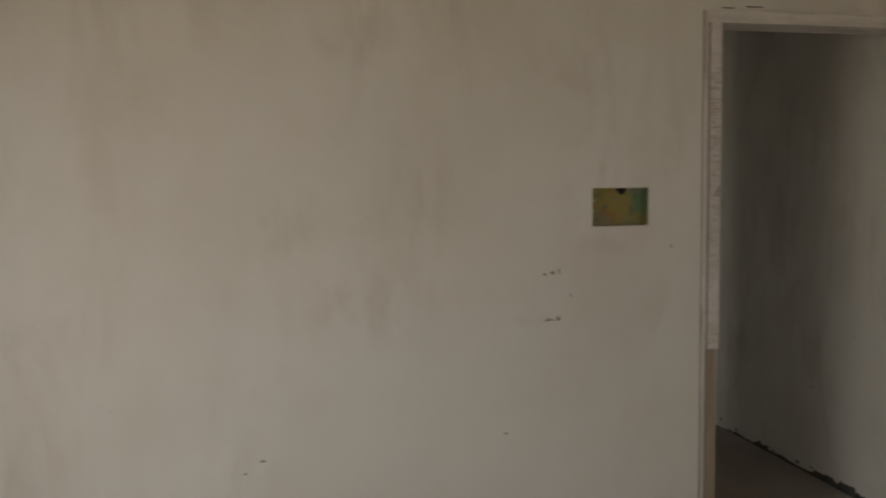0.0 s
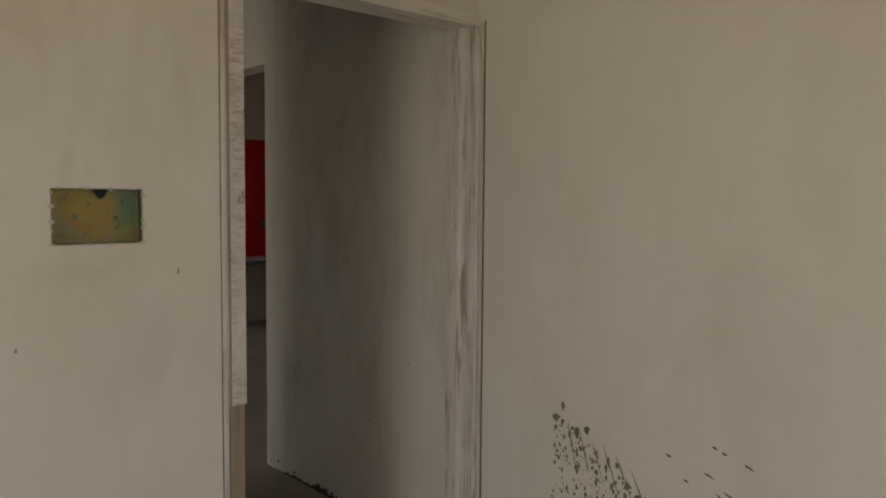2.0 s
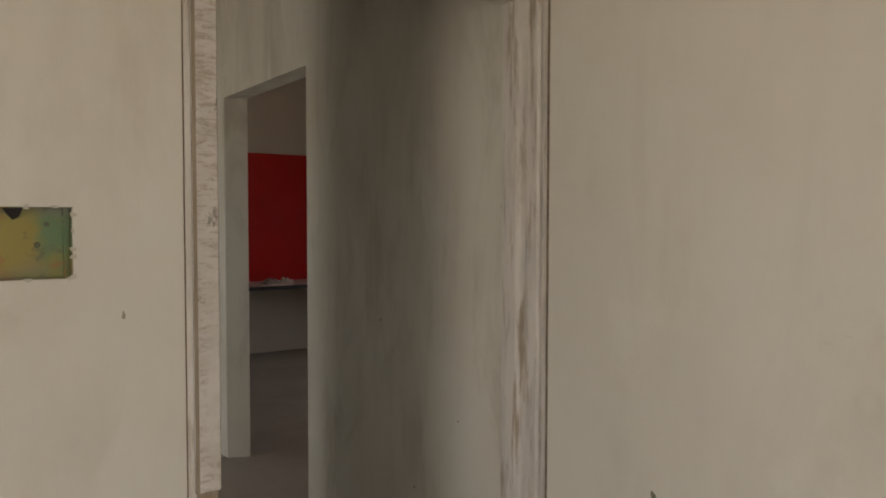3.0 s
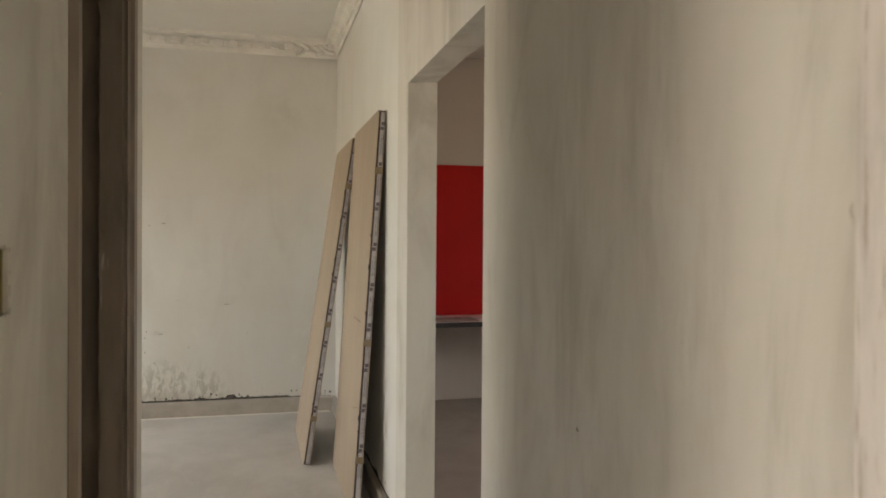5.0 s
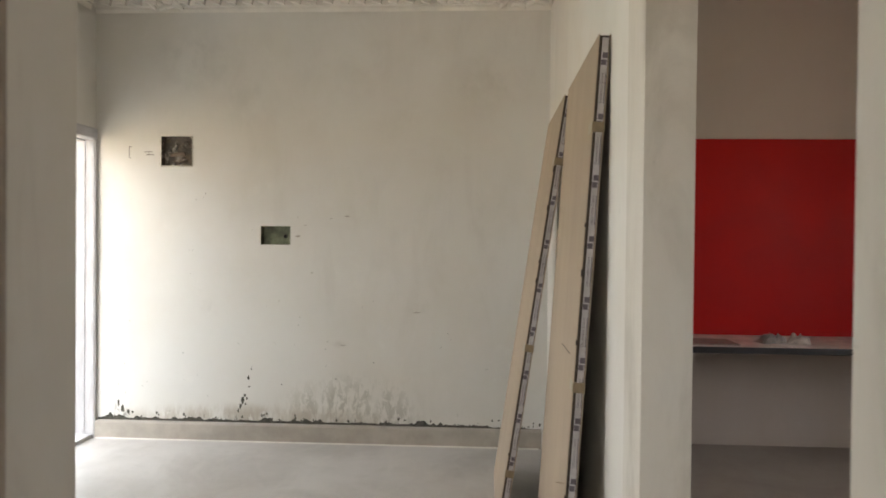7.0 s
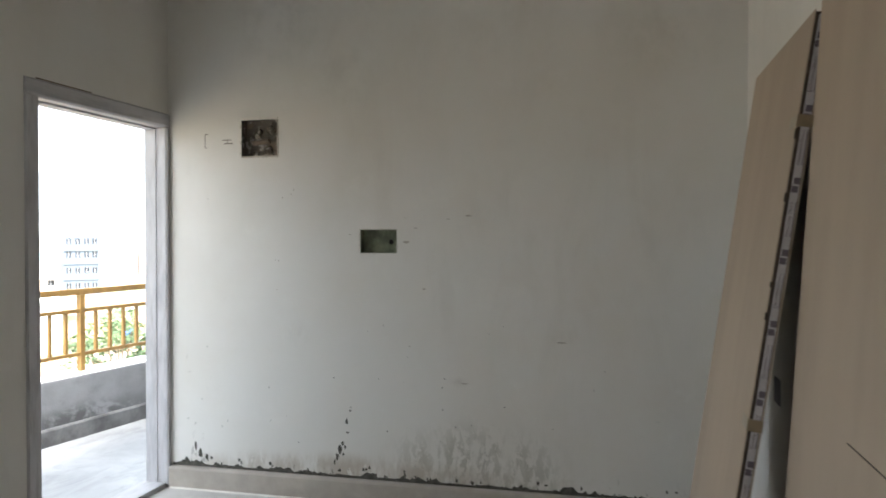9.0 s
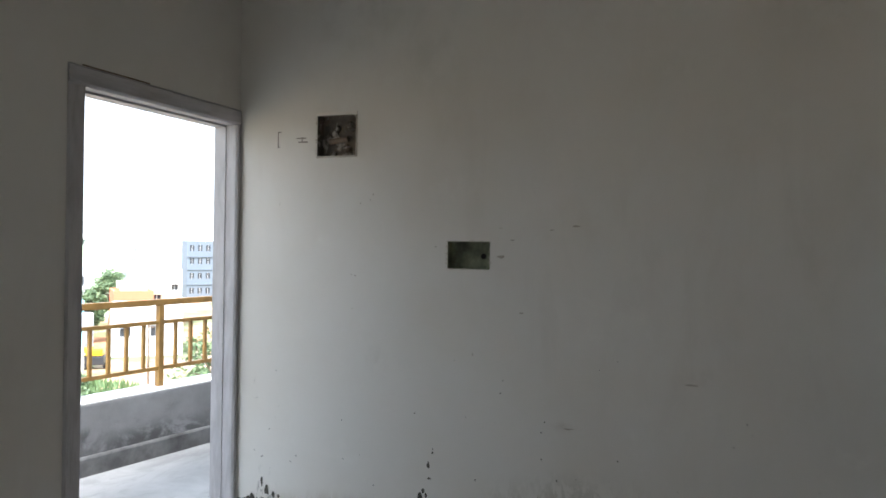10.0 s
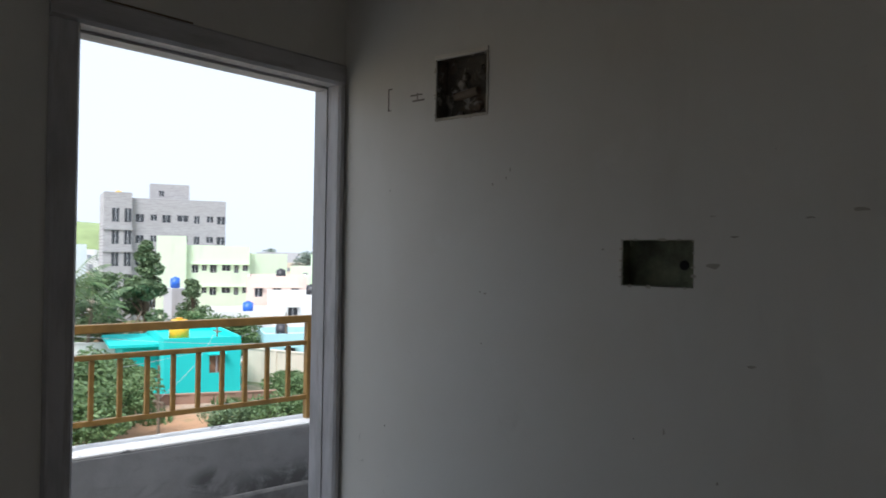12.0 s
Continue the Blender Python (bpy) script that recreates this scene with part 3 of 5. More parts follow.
def mould_line(name, label, along, start, length, z0, lift, seed, tall=0.055, mat=None, base=0.016, peaks=1.0):
    """A ragged dark line of damp dirt along a wall's foot."""
    r = random.Random(seed)
    bm = bmesh.new()
    lo, hi = [], []
    steps = int(length / 0.012)
    for i in range(steps + 1):
        s = i / steps * length
        h = base + 0.008 * noise.noise(Vector((s * 9, seed, 0))) + tall * max(0.0, noise.noise(Vector((s * 6.5, seed, 3.1))) + noise.noise(Vector((s * 21, seed, 7.7))) * 0.55 + noise.noise(Vector((s * 63, seed, 1.7))) * 0.35 - 1 + peaks)
        h *= min(1.0, 0.15 + (length - s) / 0.6)
        p = start + along * s + lift * 0.0016
        lo.append(bm.verts.new(p + UZ * z0))
        hi.append(bm.verts.new(p + UZ * (z0 + max(0.004, h))))
    for i in range(steps):
        bm.faces.new((lo[i], lo[i + 1], hi[i + 1], hi[i]))
    for k in range(int(length * 24)):
        s = r.random() * length
        z = z0 + 0.012 + abs(r.gauss(0, 0.022))
        blob(bm, start + along * s + UZ * z, along, UZ, 0.003 + 0.007 * r.random(), 0.004 + 0.009 * r.random(), k + seed, 8, 0.0016, lift)
    return tagged(part(name, bm, mat or M_DARK), label, "stain", "", "stuff")


mould_line("damp_mould", "black damp mould along the skirting top", UX, Vector((XB + 0.02, YE, 0)), XP - XB - 0.05, 0.122, -UY, 11)
mould_line("damp_mould", "black damp mould along the wall foot", UY, Vector((XP, 0.14, 0)), YK0 - 0.15, 0.0, -UX, 23, 0.06, None, 0.02, 1.1)
mould_line("damp_mould", "black damp mould behind the panels", UY, Vector((XP, YK1 + 0.26, 0)), YE - YK1 - 0.3, 0.122, -UX, 31, 0.04)

# damp trail and specks on the end wall
bm = bmesh.new()
r = random.Random(9)
for k, (x, z, a, b) in enumerate(((-1.02, 0.43, 0.009, 0.018), (-1.015, 0.37, 0.010, 0.006), (-1.045, 0.31, 0.009, 0.014), (-1.06, 0.275, 0.013, 0.028), (-1.075, 0.235, 0.010, 0.022),
                                  (-1.03, 0.29, 0.006, 0.014), (-1.04, 0.25, 0.006, 0.010), (-1.09, 0.205, 0.006, 0.018), (-1.0, 0.49, 0.006, 0.006), (-1.93, 0.24, 0.008, 0.03), (-1.90, 0.20, 0.014, 0.03), (-1.86, 0.18, 0.012, 0.02))):
    blob(bm, Vector((x, YE, z)), UX, UZ, a, b, 300 + k, 10, 0.0016, -UY)
for k in range(34):
    x, z = XB + 0.1 + r.random() * 2.6, 0.2 + abs(r.gauss(0, 0.5))
    s = 0.0016 + 0.0022 * r.random()
    blob(bm, Vector((x, YE, min(z, 1.9))), UX, UZ, s, s * 1.3, 400 + k, 7, 0.0016, -UY)
tagged(part("damp_spots", bm, M_DARK), "black damp spots and specks on the wall", "stain", "", "stuff")

# mud splash on the bedroom's side wall
bm, thin = bmesh.new(), bmesh.new()
r = random.Random(21)
big = ((-0.40, 0.745, 0.012, 0.022), (-0.37, 0.70, 0.020, 0.020), (-0.43, 0.655, 0.010, 0.022), (-0.46, 0.67, 0.016, 0.030), (-0.50, 0.685, 0.016, 0.022), (-0.54, 0.62, 0.010, 0.014),
       (-0.62, 0.60, 0.012, 0.015), (-0.66, 0.545, 0.018, 0.02), (-0.70, 0.52, 0.016, 0.016), (-0.55, 0.46, 0.018, 0.030), (-0.68, 0.455, 0.052, 0.050), (-0.72, 0.40, 0.040, 0.028),
       (-0.50, 0.47, 0.010, 0.012), (-0.46, 0.55, 0.010, 0.018), (-0.58, 0.55, 0.007, 0.015))
for k, (y, z, a, b) in enumerate(big):
    blob(bm, Vector((XR, y, z)), UY, UZ, a * 0.72, b * 0.72, 600 + k, 13, 0.0016, -UX)
for k in range(300):
    y = -0.36 - abs(r.gauss(0.16, 0.16))
    z = 0.72 - (abs(y) - 0.36) * 0.5 - abs(r.gauss(0, 0.16))
    s = 0.0018 + 0.0055 * r.random() ** 2
    blob(bm, Vector((XR, y, max(z, 0.12))), UY, UZ, s, s * (1 + r.random()), 700 + k, 7, 0.0016, -UX)
for k, (y, z) in enumerate(((-0.945, 0.74), (-0.975, 0.73), (-0.93, 0.655), (-1.045, 0.71), (-0.99, 0.615), (-0.96, 0.605), (-0.95, 0.59), (-0.86, 0.62), (-0.80, 0.68))):
    d = (UY * -0.93 - UZ * 0.36).normalized()
    blob(bm, Vector((XR, y, z)), d, UX.cross(d), 0.017 if k in (2, 3, 4) else 0.010, 0.0042, 900 + k, 9, 0.0016, -UX)
for k in range(6):
    y0, z0 = -0.42 - 0.05 * k, 0.70 - 0.02 * k
    d = (UY * (-0.25 - 0.06 * k) - UZ).normalized()
    blob(thin, Vector((XR, y0, z0)) + d * 0.07, d, UX.cross(d), 0.07 + 0.05 * r.random(), 0.004, 950 + k, 12, 0.0011, -UX)
blob(thin, Vector((XR, -0.68, 0.45)), UY, UZ, 0.062, 0.058, 970, 16, 0.0011, -UX)
for b in (bm, thin):
    bmesh.ops.translate(b, vec=(0, -0.03, -0.012), verts=b.verts)
tagged(part("mud_splash", bm, M_MUD), "dark mud splash spattered low on the wall", "stain", "", "stuff")
tagged(part("mud_runs", thin, M_MUDTHIN), "thin dried runs of muddy water", "stain", "", "stuff")

# scuffs and pencil marks
bm = bmesh.new()
for k, (x, z, a, b) in enumerate(((-0.60, 1.13, 0.009, 0.006), (-0.57, 1.135, 0.011, 0.008), (-0.545, 1.14, 0.005, 0.014), (-0.55, 0.965, 0.012, 0.010), (-0.585, 0.962, 0.018, 0.007), (-0.5, 1.05, 0.004, 0.007),
                                  (-1.62, 0.52, 0.014, 0.006), (-1.68, 0.48, 0.008, 0.004), (-0.10, 1.22, 0.004, 0.009), (-0.75, 0.55, 0.01, 0.004))):
    blob(bm, Vector((x, 0.0, z)), UX, UZ, a, b, 1000 + k, 9, 0.0014, -UY)
for k, (y, z, a) in enumerate(((0.62, 0.45, 0.008), (0.86, 1.03, 0.008), (0.35, 0.75, 0.006))):
    blob(bm, Vector((XP, y, z)), UY, UZ, a, a * 0.6, 1030 + k, 8, 0.0014, -UX)
for k, (x, z, a, b) in enumerate(((1.03, 1.40, 0.02, 0.012), (1.05, 1.36, 0.03, 0.006), (1.04, 1.115, 0.020, 0.005), (1.09, 1.12, 0.016, 0.005))):
    blob(bm, Vector((x, YK1, z)), UX, UZ, a, b, 1050 + k, 9, 0.0014, -UY)
pale = bmesh.new()
for k, (x, z, a, b) in enumerate(((-0.685, 1.40, 0.020, 0.008), (-0.634, 1.474, 0.013, 0.003), (-0.35, 1.537, 0.020, 0.005), (-0.588, 1.153, 0.012, 0.004), (-0.812, 0.956, 0.004, 0.010), (-0.69, 1.527, 0.010, 0.002),
                                  (-1.436, 1.30, 0.005, 0.004), (-1.415, 1.296, 0.006, 0.003), (-1.392, 1.643, 0.004, 0.006), (-1.325, 1.685, 0.003, 0.008), (-1.34, 1.66, 0.004, 0.004), (-1.428, 1.136, 0.005, 0.003),
                                  (-0.371, 0.664, 0.026, 0.004), (0.129, 0.893, 0.030, 0.005), (-1.847, 1.642, 0.003, 0.005), (-0.457, 1.52, 0.012, 0.003), (-1.0, 1.44, 0.006, 0.003), (-0.668, 0.849, 0.003, 0.006))):
    blob(pale, Vector((x, YE, z)), UX, UZ, a, b, 1066 + k, 9, 0.0014, -UY)
tagged(part("wall_scuffs", pale, plain("faint_scuff", (0.44, 0.41, 0.36), 0.9, 0, 0.15, 20)), "faint grey scuffs and specks on the end wall", "stain", "", "stuff")
tagged(part("wall_scuffs", bm, M_MUDTHIN), "small brown scuffs and chips on the walls", "stain", "", "stuff")
bm = bmesh.new()
for lo, hi in (((-1.865, 1.925), (-1.860, 2.005)), ((-1.865, 2.000), (-1.845, 2.005)), ((-1.865, 1.925), (-1.850, 1.929)), ((-1.755, 1.965), (-1.700, 1.970)), ((-1.745, 1.945), (-1.690, 1.951)), ((-1.725, 1.945), (-1.721, 1.975))):
    add_box(bm, (lo[0], YE - 0.0014, lo[1]), (hi[0], YE - 0.0004, hi[1]))
tagged(part("pencil_marks", bm, M_PENCIL), "pencilled setting-out marks beside the upper box", "marking", "", "stuff")
bm = bmesh.new()
for x, z, w in ((0.10, 2.105, 0.05), (0.20, 2.112, 0.07), (-0.02, 2.13, 0.004)):
    add_box(bm, (x, -0.0014, z), (x + w, -0.0004, z + (0.006 if w > 0.01 else 0.06)))
tagged(part("pencil_marks", bm, M_PENCIL), "faint pencil strokes above the door frame", "marking", "", "stuff")

# ---- electric boxes let into the walls ----


def ragged_rim(bm, axis, w, lo, hi, out, seed, width=0.0065):
    """Chipped plaster lip round a cut hole."""
    r = random.Random(seed)
    for (a, b) in (((lo[0], lo[1]), (hi[0], lo[1])), ((hi[0], lo[1]), (hi[0], hi[1])), ((hi[0], hi[1]), (lo[0], hi[1])), ((lo[0], hi[1]), (lo[0], lo[1]))):
        for k in range(5):
            f = (k + r.random()) / 5
            u, z = a[0] + (b[0] - a[0]) * f, a[1] + (b[1] - a[1]) * f
            c = Vector((u, w, z)) if axis == "y" else Vector((w, u, z))
            blob(bm, c, UX if axis == "y" else UY, UZ, width * (0.5 + r.random()), width * (0.4 + 0.6 * r.random()), seed * 50 + k, 7, 0.0013, out)


def recess(name, label, axis, face, inward, b, depth, mat, knock, seed):
    """An open steel box sunk in a wall: five plates, a knock-out hole, lugs and a chipped plaster rim."""
    ob = thing(name, label, "electric box")
    u0, u1, z0, z1 = b[0] + 0.0006, b[1] - 0.0006, b[2] + 0.0006, b[3] - 0.0006
    f0, f1 = face + inward * 0.006, face + inward * depth
    t = 0.002

    def slab(ua, ub, wa, wb, za, zb):
        wa, wb = min(wa, wb), max(wa, wb)
        return box((ua, wa, za), (ub, wb, zb)) if axis == "y" else box((wa, ua, za), (wb, ub, zb))

    part("back_plate", slab(u0, u1, f1, f1 + inward * t, z0, z1), mat, ob)
    for ua, ub, za, zb in ((u0, u0 + t, z0, z1), (u1 - t, u1, z0, z1), (u0 + t, u1 - t, z0, z0 + t), (u0 + t, u1 - t, z1 - t, z1)):
        part("side_plate", slab(ua, ub, f0, f1, za, zb), mat, ob)
    for f in ((0.12, 0.88) if knock else ()):
        uc = u0 + (u1 - u0) * f
        part("screw_lug", slab(uc - 0.006, uc + 0.006, f0 + inward * 0.004, f0 + inward * 0.006, z1 - 0.016 if f < 0.5 else z0 + t, z1 - t if f < 0.5 else z0 + 0.016), mat, ob)
    if knock:
        uc, zc = u0 + (u1 - u0) * knock, (z0 + z1) / 2 - 0.004
        # solid disc: the hole's darkness is put into its black colour
        bm = bmesh.new()
        bmesh.ops.create_cone(bm, cap_ends=True, segments=14, radius1=0.0135, radius2=0.0125, depth=0.004)
        bmesh.ops.transform(bm, matrix=Matrix.Translation((uc, f1 - inward * 0.001, zc) if axis == "y" else (f1 - inward * 0.001, uc, zc)) @ (pose(0, 0, 0, 90, 0, 0) if axis == "y" else pose(0, 0, 0, 0, 90, 0)), verts=bm.verts)
        part("knock_out", bm, M_HOLE, ob, "knock-out hole drawn as a black disc")
    bm = bmesh.new()
    ragged_rim(bm, axis, face, (b[0], b[2]), (b[1], b[3]), (UY if axis == "y" else UX) * -inward, seed)
    tagged(part("chipped_rim", bm, M_FLAKE, ob, "chipped plaster edge"), "", "", "", "stuff")
    return ob


box_a = recess("electric_box", "open green and yellow stained steel switch box in the bedroom wall", "y", 0.0, 1, BOX_A, 0.028, M_BOX, 0.0, 3)
recess("electric_box", "open greenish steel switch box with a knock-out hole drawn as a black disc", "y", YE, 1, BOX_E, 0.050, M_BOX_DEEP, 0.78, 5)
part("folded_lip", box((-0.207, 0.004, 1.302), (-0.204, 0.020, 1.415), 0.0006), M_BOX, box_a, "bright folded steel lip")
part("folded_lip", box((-0.207, 0.004, 1.424), (-0.204, 0.020, 1.439), 0.0006), M_BOX, box_a)
bm = extrude_profile([(-0.312, 1.4408), (-0.276, 1.4408), (-0.284, 1.422), (-0.294, 1.4165), (-0.303, 1.427)], "y", 0.010, 0.024)
part("bent_tab", bm, M_HOLE, box_a, "dark bent tab at the top")
for bx, bz, br in ((-0.352, 1.372, 0.008), (-0.318, 1.405, 0.005), (-0.252, 1.367, 0.006), (-0.235, 1.408, 0.005)):
    bm = bmesh.new()
    bmesh.ops.create_cone(bm, cap_ends=True, segments=12, radius1=br, radius2=br * 0.7, depth=0.003)
    bmesh.ops.transform(bm, matrix=Matrix.Translation((bx, 0.0262, bz)) @ pose(0, 0, 0, 90, 0, 0), verts=bm.verts)
    part("knock_out", bm, M_BOX_DEEP, box_a)
recess("electric_box", "open steel switch box in the hall wall", "x", XH, -1, BOX_H, 0.045, M_BOX, 0.0, 7)
cav = recess("electric_box", "square open cavity with rough mortar and a conduit end", "y", YE, 1, BOX_D, 0.060, M_CAVITY, 0.0, 8)
bm = bmesh.new()
bmesh.ops.create_cone(bm, cap_ends=True, segments=14, radius1=0.014, radius2=0.014, depth=0.10)
bmesh.ops.transform(bm, matrix=Matrix.Translation((-1.54, YE + 0.045, 1.955)) @ pose(0, 0, 0, 0, 84, 0), verts=bm.verts)
part("conduit", bm, plain("dusty_brown_pipe", (0.20, 0.15, 0.11), 0.7, 0, 0.2, 20), cav, "short dusty conduit end")
bm = bmesh.new()
r = random.Random(2)
for k in range(14):
    q = bmesh.ops.create_icosphere(bm, subdivisions=1, radius=0.012 + 0.012 * r.random())
    bmesh.ops.translate(bm, vec=(-1.625 + 0.19 * r.random(), YE + 0.054, 1.882 + 0.185 * r.random()), verts=q["verts"])
tagged(part("rough_mortar", bm, M_CAVITY, cav), "", "", "", "stuff")
part("rim", box((-1.640, YE - 0.006, 2.074), (-1.417, YE + 0.012, 2.088), 0.002), M_CORNICE, cav, "white plaster lip")
part("rim", box((-1.640, YE - 0.004, 1.868), (-1.417, YE + 0.010, 1.876), 0.002), M_FLAKE, cav)
part("rim", box((-1.423, YE - 0.004, 1.8765), (-1.416, YE + 0.010, 2.0735), 0.002), M_FLAKE, cav)

# ---- kitchen ----
tagged(part("wall_panel_red", box((XP + 0.121, KY - 0.010, 0.735), (KX - 0.001, KY - 0.0005, 2.088), 0.003), M_RED), "deep red painted splash band above the kitchen counter", "wall panel", "", "structure")
counter = thing("kitchen_counter", "dusty stone kitchen counter slab with a dark edge", "counter")
part("slab", box((XP + 0.121, 5.285, 0.722), (KX - 0.001, KY - 0.009, 0.758), 0.004), M_STONE, counter)
part("front_edge", box((XP + 0.121, 5.268, 0.718), (KX - 0.001, 5.284, 0.757), 0.004), M_STONE_EDGE, counter, "dark polished front edge")


def crumple(name, label, category, cx, cy, z, lx, ly, h, seed, mat, turn=0):
    bm = bmesh.new()
    bmesh.ops.create_grid(bm, x_segments=18, y_segments=12, size=0.5)
    for v in bm.verts:
        p = Vector((v.co.x * 4.6 + seed, v.co.y * 4.6, seed * 1.7))
        e = max(0.0, 1 - (abs(v.co.x) * 2) ** 4) * max(0.0, 1 - (abs(v.co.y) * 2) ** 4)
        v.co = Vector((v.co.x * lx, v.co.y * ly, 0.002 + h * e * max(0.0, 0.5 + noise.noise(p) * 0.8 + 0.4 * noise.noise(p * 2.7))))
    bmesh.ops.solidify(bm, geom=list(bm.faces), thickness=0.0015)
    ob = tagged(part(name, bm, mat), label, category)
    ob.matrix_basis = pose(cx, cy, z, 0, 0, turn)
    return ob


crumple("cloth_rag", "crumpled dusty grey rag on the counter", "cloth", 2.385, 5.50, 0.759, 0.17, 0.13, 0.072, 3, plain("grey_cloth", (0.30, 0.27, 0.25), 0.9, 0, 0.35, 14, 0.4, 140), 12)
crumple("cloth_rag", "small crumpled pale cloth on the counter", "cloth", 2.545, 5.47, 0.759, 0.14, 0.12, 0.078, 8, M_CLOTH, -20)
tagged(part("paper_sheet", box((1.75, 5.33, 0.7585), (2.14, 5.60, 0.766), 0.001, Matrix.Translation((0, 0, 0))), plain("grey_brown_sheet", (0.24, 0.18, 0.16), 0.6, 0, 0.2, 10)), "grey-brown flat sheet lying on the counter", "sheet")
tap = thing("wall_tap", "dark metal tap stub on the red tiles", "tap")
bm = bmesh.new()
bmesh.ops.create_cone(bm, cap_ends=True, segments=12, radius1=0.016, radius2=0.016, depth=0.10)
bmesh.ops.transform(bm, matrix=Matrix.Translation((3.32, KY - 0.055, 1.13)) @ pose(0, 0, 0, 90, 0, 0), verts=bm.verts)
part("stem", bm, M_PIPE, tap)
part("handle", box((3.24, KY - 0.10, 1.118), (3.40, KY - 0.07, 1.142), 0.006), M_PIPE, tap)
part("flange", box((3.295, KY - 0.016, 1.105), (3.345, KY - 0.0088, 1.155), 0.003), M_PIPE, tap)

# ---- door panels leaning on the long wall ----
txt = bpy.data.curves.new("lettering", "FONT")
txt.body, txt.size, txt.extrude = "Decorative Doors", 0.0135, 0.0003
txt_ob = bpy.data.objects.new("lettering", txt)
scene.collection.objects.link(txt_ob)
bpy.context.view_layer.update()
txt_me = bpy.data.meshes.new_from_object(txt_ob.evaluated_get(bpy.context.evaluated_depsgraph_get()))
bpy.data.objects.remove(txt_ob)
txt_me.materials.clear()
txt_me.materials.append(M_INK)


def door_panel(label, at, top, width, tall, thick, seed, twist=0.0):
    """A boxed flush door: board core, cardboard faces, printed paper strip and tape on the edge towards the hall.
    Local axes: x across the thickness towards the wall, y along the width, z up the panel."""
    lean = math.degrees(math.atan2(top - at[0], tall))
    ob = thing("door_panel", label, "door panel", "boxed door panels leaning on the wall")
    ob.matrix_basis = pose(*at, 0, lean, twist)
    r = random.Random(seed)
    part("core", box((0.004, 0.003, 0.006), (thick - 0.004, width - 0.003, tall - 0.004), 0.002), M_CORE, ob, "dark board edge")
    part("front_sheet", box((0, 0, 0), (0.0035, width, tall), 0.001), M_CARD, ob, "brown cardboard face")
    part("back_sheet", box((thick - 0.0035, 0, 0), (thick, width, tall), 0.001), M_CARD, ob)
    part("paper_strip", box((0.013, -0.0012, 0.012), (thick - 0.006, 0.0028, tall - 0.012)), M_STRIP, ob, "grey printed paper strip")
    step = 0.206
    z = tall - 0.06
    while z > 0.2:
        lx = thick / 2 + 0.0035
        q = part("print_block", box((lx - 0.007, -0.0026, z - 0.021), (lx + 0.010, -0.0013, z - 0.002)), M_INK, ob)
        part("print_block", box((lx - 0.010, -0.0026, z - 0.045), (lx + 0.007, -0.0013, z - 0.026)), M_INK, ob)
        w = new("lettering", txt_me)
        w.parent = ob
        w.matrix_basis = Matrix.Translation((lx + 0.001, -0.0015, z - 0.172)) @ Matrix(((0, -1, 0, 0), (0, 0, -1, 0), (1, 0, 0, 0), (0, 0, 0, 1)))
        part("print_line", box((lx + 0.0065, -0.0024, z - 0.172), (lx + 0.0085, -0.0013, z - 0.072)), M_INK, ob)
        z -= step
    for z in (tall - 0.33, tall * 0.42, 0.28):
        part("tape_band", box((-0.0012, -0.0032, z), (thick + 0.0012, 0.09, z + 0.035), 0.0006), M_TAPE, ob, "brown packing tape")
    for k in range(5):
        z = 0.3 + r.random() * (tall - 0.6)
        part("paper_tear", box((-0.001, -0.002, z), (0.010, 0.004, z + 0.01 + 0.02 * r.random()), 0.0, pose(0, 0, 0, 0, 0, 0)), M_CORE, ob)
    return ob


panel_1 = door_panel("boxed flush door panel in brown cardboard leaning upright", (0.832, 3.225, 0.0), 0.9605, 0.95, 2.09, 0.040, 1)
panel_2 = door_panel("boxed flush door panel in brown cardboard leaning further out", (0.648, 4.19, 0.0), 0.950, 0.95, 2.09, 0.040, 2)
part("scratch", box((-0.0012, 0.16, 0.986), (-0.0002, 0.42, 0.989)), M_CORE, panel_1, "thin dark scratch")
part("twine_end", box((-0.03, 0.02, 0.56), (0.001, 0.023, 0.563), 0.0, None), M_CARD, panel_1)
tagged(part("black_tape_patch", box((XP - 0.0012, 4.90, 0.79), (XP - 0.0003, 5.02, 0.89)), M_INK), "black tape patch stuck on the wall behind the panels", "tape")

# ---- balcony ----
tagged(part("balcony_floor", box((-4.35, 1.2, -0.18), (-2.246, 9.0, -0.022)), M_BALFLOOR), "pale cement balcony floor with a damp edge", "floor", "", "structure")
# unseen slab, added and sized to hold back sky light at the door
tagged(part("added_shade_slab", box((-3.0, 1.2, 2.72), (-2.246, 9.0, 2.82)), M_OUT), "unseen grey slab added over the balcony door to cut daylight", "ceiling", "", "structure")
wall("wall_balcony_outer", "grey cement house wall beside the balcony", M_OUT, "x", XB - 0.15, XB - 0.002, YE + 0.151, 9.0, -9.0, ZC)
parapet = thing("balcony_parapet", "low weathered cement balcony wall with a white coping", "parapet", "", "structure", (-3.49, 6.69, 0), -9.1)
n = Nodes("damp_parapet_cement", 0.85)
_c = n.mix(n.ramp(n.noise(2.2, 6, 0.65), 0.35, 0.7), (0.29, 0.29, 0.30), (0.22, 0.22, 0.225))
_c = n.mix(n.times(n.ramp(n.noise(9, 6, 0.7, (1, 0.5, 1), 0.6), 0.50, 0.72), 0.55), _c, (0.17, 0.17, 0.17))
